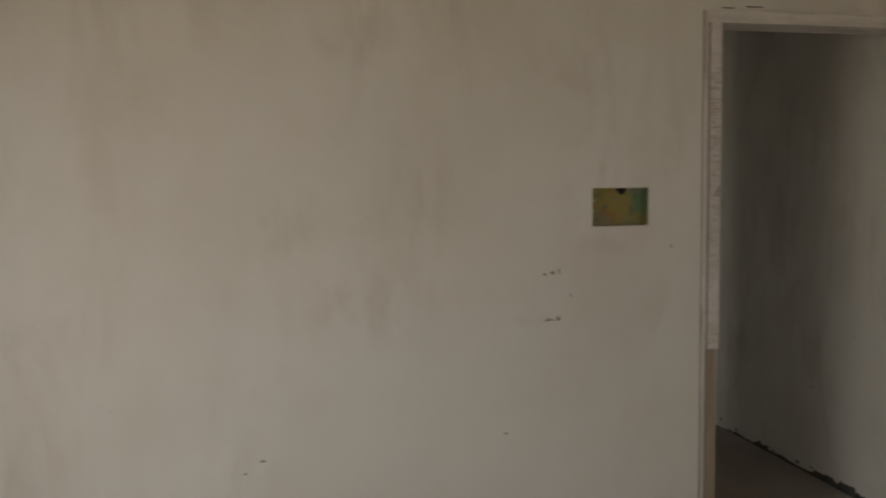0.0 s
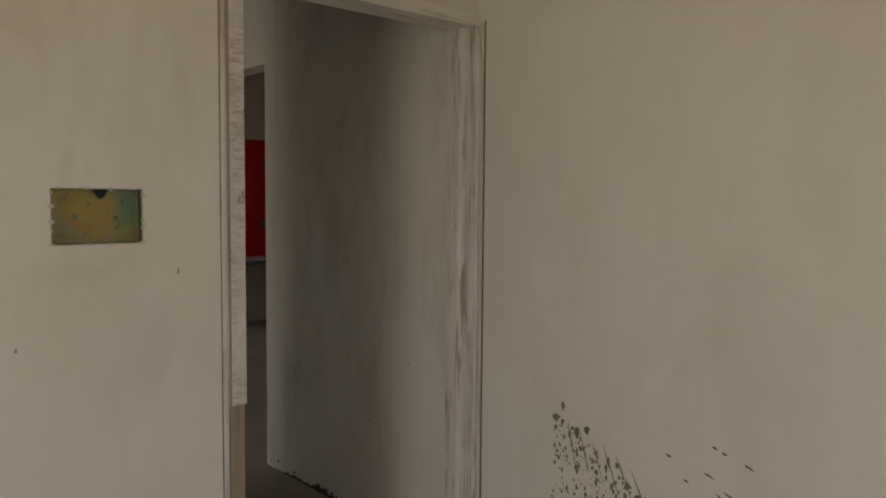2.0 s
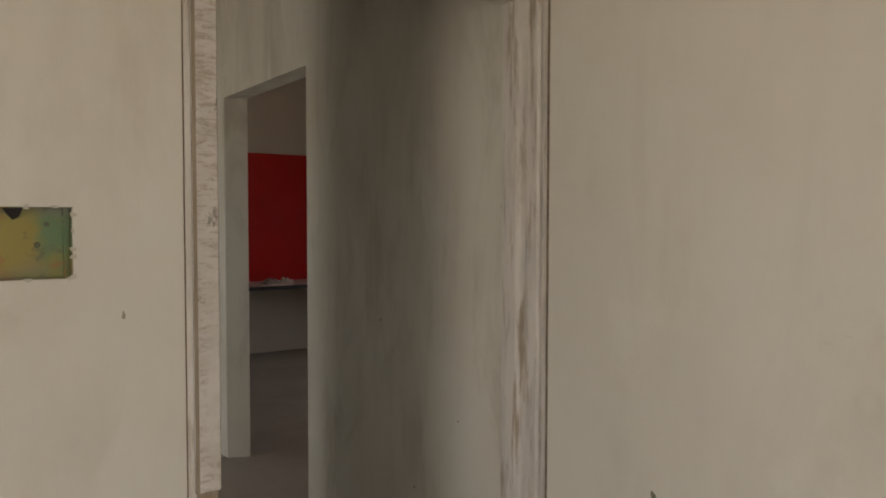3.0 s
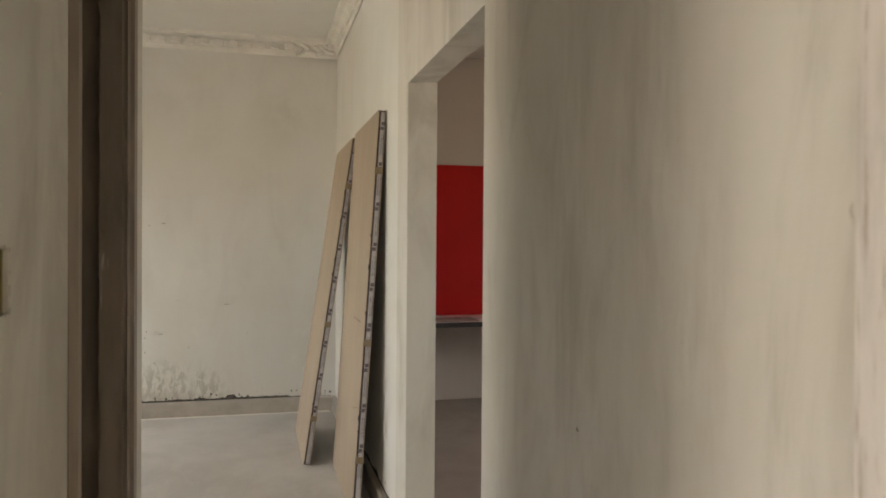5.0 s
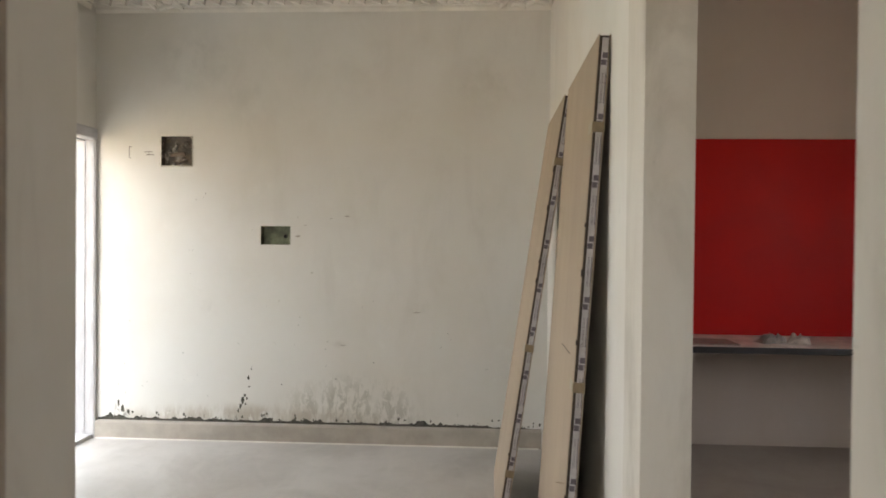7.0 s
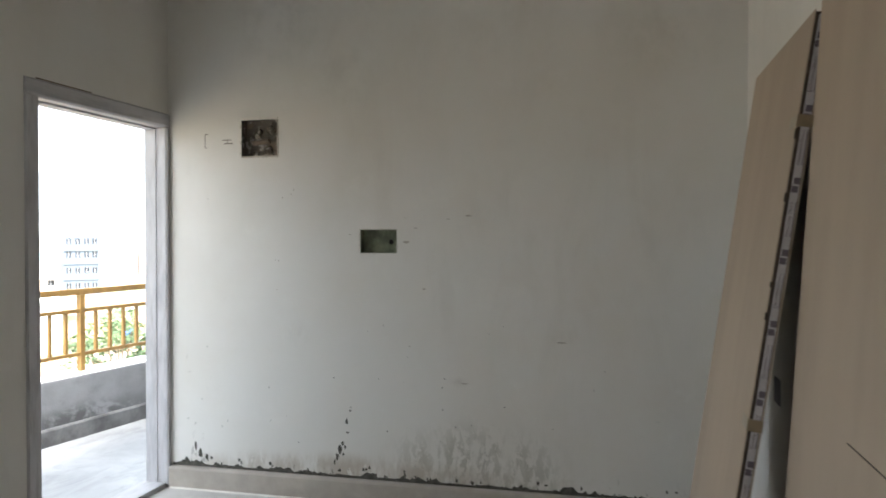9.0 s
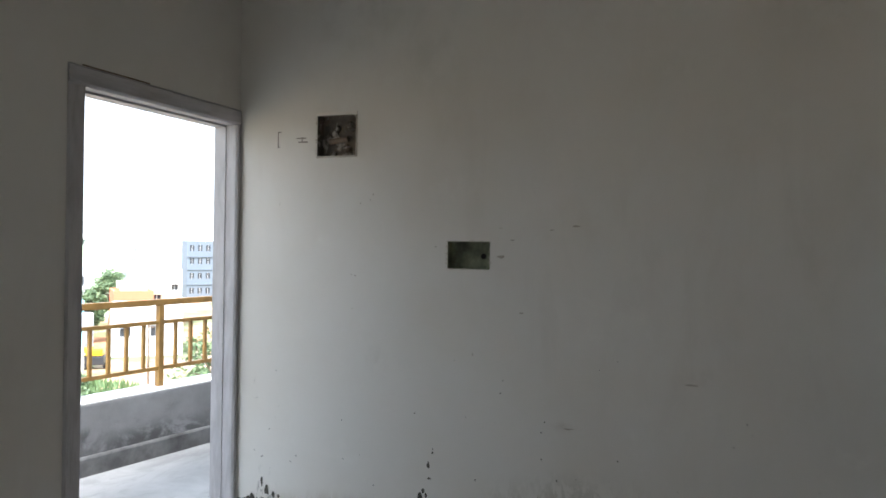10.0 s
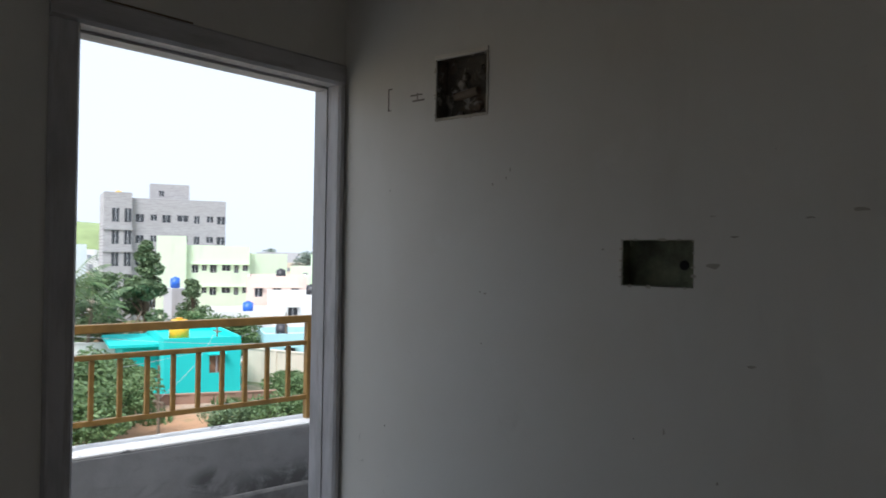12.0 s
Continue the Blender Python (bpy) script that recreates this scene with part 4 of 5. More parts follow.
for _at, _rad, _k in (((0.13, -0.15, 0.10), (0.3, 0.9, 0.17), 0.95), ((0.13, -1.9, 0.08), (0.3, 0.9, 0.14), 0.9), ((0.13, -0.66, 0.20), (0.3, 0.16, 0.10), 0.9), ((0.13, 0.9, 0.12), (0.3, 0.7, 0.18), 0.9)):
    _c = n.mix(n.times(n.times(n.zone(_at, _rad), n.ramp(n.noise(6, 7, 0.72, (1, 0.5, 1), 0.8), 0.40, 0.56)), _k), _c, (0.085, 0.085, 0.085))
n.bump(n.mix(0.5, n.noise(5, 6, 0.6), n.noise(60, 5, 0.6)), 0.35, 0.012)
M_PARAPET = n.done(_c)
n = Nodes("chipped_white_coping", 0.8)
_c = n.mix(n.ramp(n.noise(3, 6, 0.6), 0.35, 0.7), (0.80, 0.80, 0.79), (0.68, 0.68, 0.67))
M_COPING = n.done(n.mix(n.ramp(n.noise(5, 7, 0.72, (1, 0.45, 1), 0.6), 0.60, 0.64), _c, (0.20, 0.20, 0.20)))
n.bump(n.noise(14, 6, 0.7), 0.4, 0.01)
part("body", box((-0.11, -4.2, -0.18), (0.13, 2.3, 0.418), 0.010), M_PARAPET, parapet)
part("coping", box((-0.112, -4.2, 0.4185), (0.128, 2.3, 0.430), 0.005), M_COPING, parapet, "whitewashed chipped coping")
part("foot_band", extrude_profile([(0.129, -0.0225), (0.150, -0.0225), (0.150, 0.085), (0.142, 0.098), (0.129, 0.102)], "y", -4.2, 2.3), plain("damp_cement_band", (0.13, 0.13, 0.13), 0.8, 0, 0.5, 4, 0.3, 40), parapet, "dark damp cement band")

railing = thing("balcony_railing", "ochre-painted square steel balcony railing on the low wall", "railing", "", "", (-3.49, 6.69, 0), -9.1)
part("top_rail", box((-0.022, -3.9, 0.999), (0.022, 2.2, 1.042), 0.005), M_RAIL, railing)
part("middle_rail", box((-0.015, -3.9, 0.866), (0.015, 2.2, 0.893), 0.004), M_RAIL, railing)
part("bottom_rail", box((-0.015, -3.9, 0.543), (0.015, 2.2, 0.570), 0.004), M_RAIL, railing)
post_me = bal_me = None
for k in range(-26, 15):
    y = k * 0.1355
    if k % 10 == 0:
        if post_me is None:
            post_me = part("post", box((-0.021, -0.021, 0.40), (0.021, 0.021, 0.9985), 0.004), M_RAIL, railing)
            post_me.location.y = y
        else:
            o = new("post", post_me.data)
            o.parent, o.location = railing, (0, y, 0)
    else:
        if bal_me is None:
            bal_me = part("baluster", box((-0.011, -0.012, 0.5705), (0.011, 0.012, 0.8655), 0.003), M_RAIL, railing)
            bal_me.location.y = y
        else:
            o = new("baluster", bal_me.data)
            o.parent, o.location = railing, (0, y, 0)

# ---- the town beyond ----
GZ = -9.0
g = Nodes("dry_ground", 0.95)
_s = g.ramp(g.noise(0.05, 5, 0.6), 0.42, 0.58)
_v = g.ramp(g.noise(0.13, 6, 0.65), 0.47, 0.56)
_c = g.mix(_s, (0.42, 0.24, 0.13), (0.36, 0.31, 0.25))
_c = g.mix(g.times(_v, 0.85), _c, (0.10, 0.15, 0.06))
_c = g.mix(g.times(g.ramp(g.noise(2.2, 6, 0.7), 0.5, 0.7), 0.4), _c, (0.20, 0.16, 0.11))
g.bump(g.noise(1.5, 6, 0.7), 0.5, 0.2)
M_GROUND = g.done(_c)
tagged(part("ground", box((-2600, -2600, GZ - 0.5), (2600, 2600, GZ)), M_GROUND), "dry reddish earth with scrub patches between the houses", "ground", "", "structure")


def town_paint(name, c, dirt=0.25):
    n = Nodes(name, 0.85)
    run = n.ramp(n.noise(0.9, 6, 0.65, (1, 1, 0.2)), 0.5, 0.75)
    col = n.mix(n.times(run, dirt), c, tuple(v * 0.55 for v in c))
    blot = n.ramp(n.noise(0.35, 5, 0.6), 0.4, 0.7)
    col = n.mix(n.times(blot, dirt * 0.6), col, tuple(v * 0.78 for v in c))
    n.bump(n.noise(9, 5, 0.6), 0.2, 0.03)
    return n.done(col)


T_TURQ = town_paint("turquoise_limewash", (0.03, 0.56, 0.53), 0.2)
T_GREEN = town_paint("pale_green_paint", (0.66, 0.80, 0.58), 0.2)
T_WHITE = town_paint("town_white", (0.76, 0.76, 0.74), 0.25)
T_PINK = town_paint("town_pink", (0.76, 0.61, 0.53), 0.25)
T_ORANGE = town_paint("town_orange", (0.62, 0.20, 0.10), 0.25)
T_CREAM = town_paint("town_cream", (0.66, 0.58, 0.47), 0.4)
T_GREY = town_paint("town_grey", (0.46, 0.47, 0.49), 0.35)
T_BLUEGREY = town_paint("town_bluegrey", (0.15, 0.18, 0.22), 0.35)
T_SKYBLUE = town_paint("town_skyblue", (0.40, 0.66, 0.70), 0.25)
T_YELLOW = town_paint("town_yellow", (0.75, 0.45, 0.06), 0.2)
T_ROOF = town_paint("roof_cement", (0.42, 0.40, 0.38), 0.4)
T_PANE = plain("dark_window_pane", (0.055, 0.06, 0.07), 0.2, 0, 0.3, 1.5)
# far panes: sky reflection and haze are painted in as a paler grey
T_PANE_FAR = plain("painted_sky_pane", (0.26, 0.29, 0.33), 0.15, 0, 0.2, 1.5)
T_BROWN = plain("brown_shutter", (0.20, 0.10, 0.055), 0.6, 0, 0.2, 3)
b = Nodes("bare_block_masonry", 0.9)
bk = b.t.nodes.new("ShaderNodeTexBrick")
bk.inputs["Scale"].default_value = 1.0
bk.inputs["Brick Width"].default_value, bk.inputs["Row Height"].default_value = 0.55, 0.24
bk.inputs["Mortar Size"].default_value = 0.03
bk.inputs["Color1"].default_value, bk.inputs["Color2"].default_value = (0.40, 0.39, 0.395, 1), (0.31, 0.30, 0.305, 1)
bk.inputs["Mortar"].default_value = (0.47, 0.46, 0.46, 1)
b.t.links.new(b.coord((1, 1, 1), (radians(90), 0, 0)), bk.inputs["Vector"])
T_BLOCK = b.done(b.mix(b.times(b.ramp(b.noise(0.5, 5), 0.4, 0.7), 0.4), bk.outputs["Color"], (0.36, 0.35, 0.35)))


def building(name, label, a, c, depth, top, mat, rows=(), cols=(), win=(1.2, 1.2), shade=True, parapet_h=0.7, side_cols=(), base=GZ, roof=None, band=False, wmat=None, uneven=False):
    """A flat-roofed house. a and c: the ends of its front, left and right as one faces it; rows: heights of window sills."""
    w = math.hypot(c[0] - a[0], c[1] - a[1])
    turn = math.degrees(math.atan2(c[1] - a[1], c[0] - a[0]))
    ob = thing(name, label, "building", "", "", (a[0], a[1], 0), turn)
    ww, wh = win
    vary = (1.0, 0.75, 1.05, 1.4, 0.7, 0.85, 1.1) if uneven else (1.0,)
    front = [(f * w - ww * vary[i % len(vary)] / 2, f * w + ww * vary[i % len(vary)] / 2, z + (0.25 if uneven and i % 2 else 0), z + wh) for z in rows for i, f in enumerate(cols)]
    side = [(f * depth - ww / 2, f * depth + ww / 2, z, z + wh) for z in rows for f in side_cols]
    part("front_wall", wall_bm("y", 0, 0.22, 0, w, base, top, front), mat, ob)
    part("side_wall", wall_bm("x", 0, 0.22, 0.221, depth, base, top, side), mat, ob)
    part("far_wall", wall_bm("x", w - 0.22, w, 0.221, depth, base, top), mat, ob)
    part("back_wall", wall_bm("y", depth - 0.22, depth, 0.221, w - 0.221, base, top), mat, ob)
    part("roof", box((0.221, 0.221, top - parapet_h - 0.15), (w - 0.221, depth - 0.221, top - parapet_h)), roof or T_ROOF, ob)
    # filler block in dark pane colour stands for the unlit rooms inside
    part("dark_infill", box((0.221, 0.7, base), (w - 0.221, depth - 0.23, top - parapet_h - 0.16)), T_PANE, ob)
    for u0, u1, z0, z1 in front:
        o = part("window", box((u0 + 0.01, 0.10, z0 + 0.01), (u1 - 0.01, 0.16, z1 - 0.01)), wmat or T_PANE, ob)
        part("mullion", box(((u0 + u1) / 2 - 0.04, 0.04, z0 + 0.01), ((u0 + u1) / 2 + 0.04, 0.099, z1 - 0.01)), T_GREY, o)
        if shade:
            part("sunshade", box((u0 - 0.12, -0.32, z1 + 0.06), (u1 + 0.12, -0.001, z1 + 0.15)), mat, ob)
    for u0, u1, z0, z1 in side:
        part("window", box((0.10, u0 + 0.01, z0 + 0.01), (0.16, u1 - 0.01, z1 - 0.01)), wmat or T_PANE, ob)
    if band:
        for z in rows[1:]:
            part("floor_band", box((-0.15, -0.16, z - 1.15), (w + 0.15, -0.001, z - 0.85)), mat, ob)
    return ob


# open windows here are dark panes, the rooms' shade put into their colour
conc = building("apartment_block", "unfinished grey block-work apartment building with open windows", (-106.0, 57.2), (-100.3, 69.5), 14, 8.9, T_BLOCK, (-7.4, -4.1, -0.9, 2.3, 5.4), (0.10, 0.24, 0.37, 0.54, 0.69, 0.83, 0.95), (1.1, 1.15), False, 1.1, (), GZ, None, False, None, True)
bay = building("stair_tower", "grey block-work bay with tall dark openings", (-106.6, 53.6), (-105.2, 57.1), 10, 9.6, T_BLOCK, (-7.6, -4.3, -1.1, 2.1, 5.3), (0.42, 0.86), (0.95, 2.0), False, 0.9, (), GZ, None, True)
building("roof_room", "grey block-work room on top of the unfinished building", (-106.9, 60.6), (-104.2, 65.6), 5, 11.3, T_BLOCK, (9.4,), (0.3,), (0.7, 0.9), False, 0.3, (), 7.85)
building("green_house", "pale green painted three-storey house with small windows", (-81.7, 51.9), (-77.7, 58.2), 9, 2.0, T_GREEN, (-7.6, -4.0, -1.3), (0.15, 0.29, 0.43, 0.63, 0.79, 0.93), (0.72, 0.95), True, 0.9, (), GZ, None, False, None, True)
building("green_tower", "pale green stair tower above the house", (-82.6, 48.7), (-81.0, 51.6), 6, 3.05, T_GREEN, (-4.0,), (0.6,), (0.9, 1.0), False, 0.5)
building("green_annex", "lower pale green wing with a plain wall", (-78.6, 58.5), (-76.6, 63.0), 8, 1.05, T_GREEN, (-4.2,), (0.3, 0.75), (0.9, 0.9), True, 0.6)
building("pink_house", "white and pink low house with dark windows", (-66.8, 50.2), (-63.0, 55.2), 7, -1.2, T_PINK, (-3.4,), (0.2, 0.5, 0.8), (0.8, 0.9), True, 0.5)
building("white_house", "white flat-roofed house with tanks", (-57.0, 46.5), (-53.4, 52.2), 9, -2.6, T_WHITE, (-4.7,), (0.25, 0.7), (0.9, 0.9), True, 0.5)
building("white_house", "long white flat-roofed house with a bare wall", (-62.0, 42.5), (-58.5, 48.4), 7, -4.3, T_WHITE, (-6.6,), (0.3, 0.7), (0.8, 0.9), True, 0.5)
building("skyblue_house", "pale blue flat-roofed house", (-52.6, 42.2), (-49.0, 48.5), 6, -5.6, T_SKYBLUE, (-7.8,), (0.3, 0.75), (0.9, 1.0), True, 0.5)
turq = building("turquoise_house", "bright turquoise one-storey house with a brown window", (-48.2, 30.7), (-46.3, 35.6), 10, -4.75, T_TURQ, (-7.3,), (0.68,), (1.05, 1.25), True, 0.5, (0.25,), GZ, T_TURQ, False, T_BROWN)
part("porch", box((-2.4, 3.0, GZ), (-0.01, 9.5, -5.6), 0.03), T_TURQ, turq, "lower turquoise porch block")
part("porch_roof", box((-3.3, 2.4, -5.58), (-0.01, 9.8, -5.35), 0.02), T_TURQ, turq)
part("door", box((-0.06, 1.6, GZ), (-0.005, 2.6, -6.9)), T_BROWN, turq, "brown door")
building("orange_house", "orange-red flat-roofed town house", (-60.5, 63.0), (-57.9, 66.0), 6, -3.7, T_ORANGE, (-7.0,), (0.5,), (1.0, 1.0), True, 0.4)
building("white_house", "white two-storey house with three windows", (-69.6, 74.2), (-65.0, 78.6), 8, -1.9, T_WHITE, (-7.4, -4.5), (0.3, 0.52, 0.86), (0.85, 0.75), True, 0.5, (), GZ, T_ORANGE)
building("grey_house", "bluish grey concrete house with two openings", (-84.0, 73.3), (-79.8, 78.3), 8, -2.1, T_GREY, (-7.2, -4.4), (0.55, 0.8), (0.9, 1.2), False, 0.4)
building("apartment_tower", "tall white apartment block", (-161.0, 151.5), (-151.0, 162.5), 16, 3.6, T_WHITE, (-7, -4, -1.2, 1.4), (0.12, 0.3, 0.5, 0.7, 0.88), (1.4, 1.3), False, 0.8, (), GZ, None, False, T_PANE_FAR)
building("apartment_tower", "pale grey four-storey block with balconies", (-95.6, 115.6), (-91.6, 119.8), 10, 1.9, T_BLUEGREY, (-8.0, -5.2, -2.4, 0.0), (0.15, 0.4, 0.65, 0.88), (0.8, 1.1), False, 0.6, (), GZ, None, True)
building("cream_house", "cream house with a tiled terrace", (-63.0, 66.5), (-59.5, 70.5), 7, -3.1, T_CREAM, (-5.4,), (0.3, 0.7), (0.9, 1.0), True, 0.5)
building("white_house", "long white flat-roofed house behind the lane", (-52.5, 54.7), (-48.0, 59.0), 7, -4.4, T_WHITE, (-7.2,), (0.2, 0.62), (0.9, 1.0), True, 0.4)
building("yellow_house", "small yellow house beyond the palms", (-85.6, 37.6), (-84.6, 40.0), 6, 0.6, T_YELLOW, (-2.6,), (0.5,), (0.9, 1.0), True, 0.4)
building("skyblue_house", "pale blue house with an orange tank beyond the palms", (-95.0, 41.3), (-93.2, 45.3), 7, 1.9, town_paint("town_bluish_white", (0.60, 0.69, 0.73), 0.3), (-0.6,), (0.4,), (0.9, 1.0), False, 0.4)

# further rows of houses out to the horizon
r = random.Random(77)
paints = (T_WHITE, T_WHITE, T_CREAM, T_GREY, T_PINK, T_SKYBLUE, T_WHITE, T_GREEN)
words = ("white", "white", "cream", "grey", "pink", "pale blue", "white", "pale green")
for k in range(64):
    bearing, dist = radians(33 + 36 * r.random()), 105 + 300 * r.random() ** 1.5
    if 55 < math.degrees(bearing) < 66 and dist < 150:
        dist += 80
    if math.degrees(bearing) < 43 and dist < 180:
        dist += 110
    cx, cy = -math.sin(bearing) * dist, math.cos(bearing) * dist
    wv, face = 7 + 7 * r.random(), bearing + radians(90 + 50 * (r.random() - 0.5))
    ux, uy = math.cos(bearing + (r.random() - 0.5) * 0.7), math.sin(bearing + (r.random() - 0.5) * 0.7)
    i = r.randrange(8)
    fl = r.choice((1, 2, 2, 3))
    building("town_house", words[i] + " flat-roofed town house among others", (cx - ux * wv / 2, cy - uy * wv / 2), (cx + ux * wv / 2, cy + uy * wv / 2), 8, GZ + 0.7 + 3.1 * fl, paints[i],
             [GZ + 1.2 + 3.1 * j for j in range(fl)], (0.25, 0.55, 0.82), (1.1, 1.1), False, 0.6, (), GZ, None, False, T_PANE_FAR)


def tank(label, at, mat, rad=0.52, tall=1.0):
    ob = thing("water_tank", label, "water tank", "", "", at)
    bm = bmesh.new()
    bmesh.ops.create_cone(bm, cap_ends=True, segments=18, radius1=rad, radius2=rad, depth=tall)
    bmesh.ops.translate(bm, vec=(0, 0, tall / 2), verts=bm.verts)
    smooth(part("drum", bm, mat, ob))
    bm = bmesh.new()
    bmesh.ops.create_cone(bm, cap_ends=True, segments=18, radius1=rad, radius2=rad * 0.72, depth=tall * 0.14)
    bmesh.ops.translate(bm, vec=(0, 0, tall * 1.07), verts=bm.verts)
    part("shoulder", bm, mat, ob)
    bm = bmesh.new()
    bmesh.ops.create_cone(bm, cap_ends=True, segments=14, radius1=rad * 0.34, radius2=rad * 0.34, depth=tall * 0.1)
    bmesh.ops.translate(bm, vec=(0, 0, tall * 1.19), verts=bm.verts)
    part("lid", bm, mat, ob)
    return ob


K_BLUE, K_BLACK = plain("blue_tank_plastic", (0.03, 0.13, 0.55), 0.4, 0, 0.15, 1), plain("black_tank_plastic", (0.03, 0.03, 0.035), 0.45, 0, 0.2, 1)
K_YEL, K_TEAL = plain("yellow_tank_plastic", (0.80, 0.42, 0.02), 0.4, 0, 0.15, 1), plain("pale_blue_tank_plastic", (0.25, 0.55, 0.65), 0.45, 0, 0.15, 1)
for lab, at, mat in (("yellow plastic water tank on the turquoise roof", (-50.6, 33.2, -5.25), K_YEL), ("blue plastic water tank on a white roof", (-63.3, 48.0, -4.8), K_BLUE),
                     ("blue plastic water tank before the green house", (-76.4, 47.6, -2.8), K_BLUE), ("black plastic water tank on a roof", (-67.3, 55.0, -1.7), K_BLACK),
                     ("black plastic water tank on a roof", (-60.0, 53.3, -3.1), K_BLACK), ("black plastic water tank on a low roof", (-53.9, 45.0, -6.1), K_BLACK),
                     ("pale blue plastic water tank on a roof", (-51.8, 50.4, -4.6), K_TEAL), ("black plastic water tank on a roof", (-84.9, 75.0, -2.5), K_BLACK), ("orange plastic water tank on the pale blue house", (-96.3, 44.2, 1.5), plain("orange_tank_plastic", (0.70, 0.20, 0.04), 0.5, 0, 0.15, 1)), ("blue plastic drum on the open plot", (-47.9, 68.0, GZ), K_BLUE), ("yellow plastic water tank on the unfinished building", (-107.6, 56.2, 8.7), K_YEL)):
    tank(lab, at, mat, *((0.72, 1.35) if "turquoise" in lab else (0.52, 1.0)))
stand = thing("tank_stand", "cement block stand under the pale blue tank", "stand", "", "", (-51.8, 50.4, GZ))
part("block", box((-0.9, -0.9, 0), (0.9, 0.9, 4.4), 0.05), T_GREY, stand)
stand = thing("tank_stand", "cement block stand under a blue tank", "stand", "", "", (-76.4, 47.6, GZ))
part("block", box((-0.9, -0.9, 0), (0.9, 0.9, 6.2), 0.05), T_GREY, stand)


def yard_wall(label, a, c, h, mat):
    w = math.hypot(c[0] - a[0], c[1] - a[1])
    ob = thing("compound_wall", label, "wall", "", "", (a[0], a[1], GZ), math.degrees(math.atan2(c[1] - a[1], c[0] - a[0])))
    part("panel", box((0, -0.1, 0), (w, 0.1, h), 0.03), mat, ob)
    part("coping", box((-0.06, -0.16, h + 0.0005), (w + 0.06, 0.16, h + 0.10), 0.02), mat, ob)
    for k in range(int(w / 3) + 1):
        part("pier", box((k * 3 - 0.16, -0.17, 0), (k * 3 + 0.16, -0.101, h)), mat, ob)


yard_wall("weathered cream compound wall", (-51.0, 39.4), (-41.5, 41.5), 2.6, T_CREAM)
yard_wall("pale weathered compound wall beside the trees", (-60.5, 25.5), (-57.0, 31.5), 3.1, T_WHITE)
yard_wall("low reddish mud compound wall", (-47.5, 29.0), (-43.0, 36.5), 0.6, town_paint("mud_red", (0.34, 0.21, 0.15), 0.5))

van = thing("parked_auto", "small yellow and black parked three-wheeler", "vehicle", "", "", (-48.9, 49.4, GZ), 35)
part("cabin", box((-1.1, -0.6, 0.35), (0.9, 0.6, 1.1), 0.12), K_BLACK, van)
part("hood", box((-1.0, -0.58, 1.11), (0.8, 0.58, 1.75), 0.18), K_YEL, van, "yellow canopy")
for px, py in ((-0.7, -0.5), (-0.7, 0.5), (0.95, 0.0)):
    bm = bmesh.new()
    bmesh.ops.create_cone(bm, cap_ends=True, segments=16, radius1=0.24, radius2=0.24, depth=0.14)
    bmesh.ops.transform(bm, matrix=Matrix.Translation((px, py, 0.24)) @ pose(0, 0, 0, 90, 0, 0), verts=bm.verts)
    part("wheel", bm, K_BLACK, van)

# ---- trees ----
lf = Nodes("leaf_green", 0.6)
_i = lf.t.nodes.new("ShaderNodeNewGeometry").outputs["Random Per Island"]
T_LEAF = lf.done(lf.mix(_i, (0.075, 0.125, 0.06), (0.155, 0.22, 0.10)))
lf = Nodes("bright_leaf_green", 0.6)
_i = lf.t.nodes.new("ShaderNodeNewGeometry").outputs["Random Per Island"]
T_LEAF2 = lf.done(lf.mix(_i, (0.065, 0.125, 0.042), (0.15, 0.225, 0.085)))
# far leaves: pale aerial haze is put into the leaf colour
lf = Nodes("haze_painted_leaf", 0.8)
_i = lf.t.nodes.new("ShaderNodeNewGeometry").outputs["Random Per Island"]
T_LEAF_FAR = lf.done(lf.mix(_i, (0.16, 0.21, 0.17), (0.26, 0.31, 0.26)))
T_BARK = plain("bark", (0.16, 0.12, 0.085), 0.9, 0, 0.3, 4, 0.6, 12, (1, 1, 0.3))


def limb(verts, faces, p, q, r0, r1, sides=7):
    d = (q - p).normalized()
    e = d.orthogonal().normalized()
    f = d.cross(e)
    k = len(verts)
    for c, rad in ((p, r0), (q, r1)):
        verts.extend(c + (e * math.cos(a * math.tau / sides) + f * math.sin(a * math.tau / sides)) * rad for a in range(sides))
    faces.extend((k + i, k + (i + 1) % sides, k + sides + (i + 1) % sides, k + sides + i) for i in range(sides))


def mesh_part(name, verts, faces, mat, parent, label=""):
    me = bpy.data.meshes.new(name)
    me.from_pydata([tuple(v) for v in verts], [], faces)
    me.materials.append(mat)
    ob = new(name, me)
    ob.parent = parent
    if label:
        tagged(ob, label)
    return ob


def leaf_cloud(verts, faces, c, rad, n, size, r, flat=0.75):
    for _ in range(n):
        d = Vector((r.gauss(0, 1), r.gauss(0, 1), r.gauss(0, 1))).normalized() * rad * (0.35 + 0.65 * r.random() ** 0.5)
        p = c + Vector((d.x, d.y, d.z * flat))
        u = Vector((r.gauss(0, 1), r.gauss(0, 1), r.gauss(0, 0.6))).normalized()
        v = u.orthogonal().normalized()
        v = (v * math.cos(r.random() * 6.28) + u.cross(v) * math.sin(r.random() * 6.28)).normalized()
        s = size * (0.6 + 0.8 * r.random())
        k = len(verts)
        verts.extend((p - u * s, p - v * s * 0.45, p + u * s, p + v * s * 0.45 + u.cross(v) * s * 0.25))
        faces.append((k, k + 1, k + 2, k + 3))


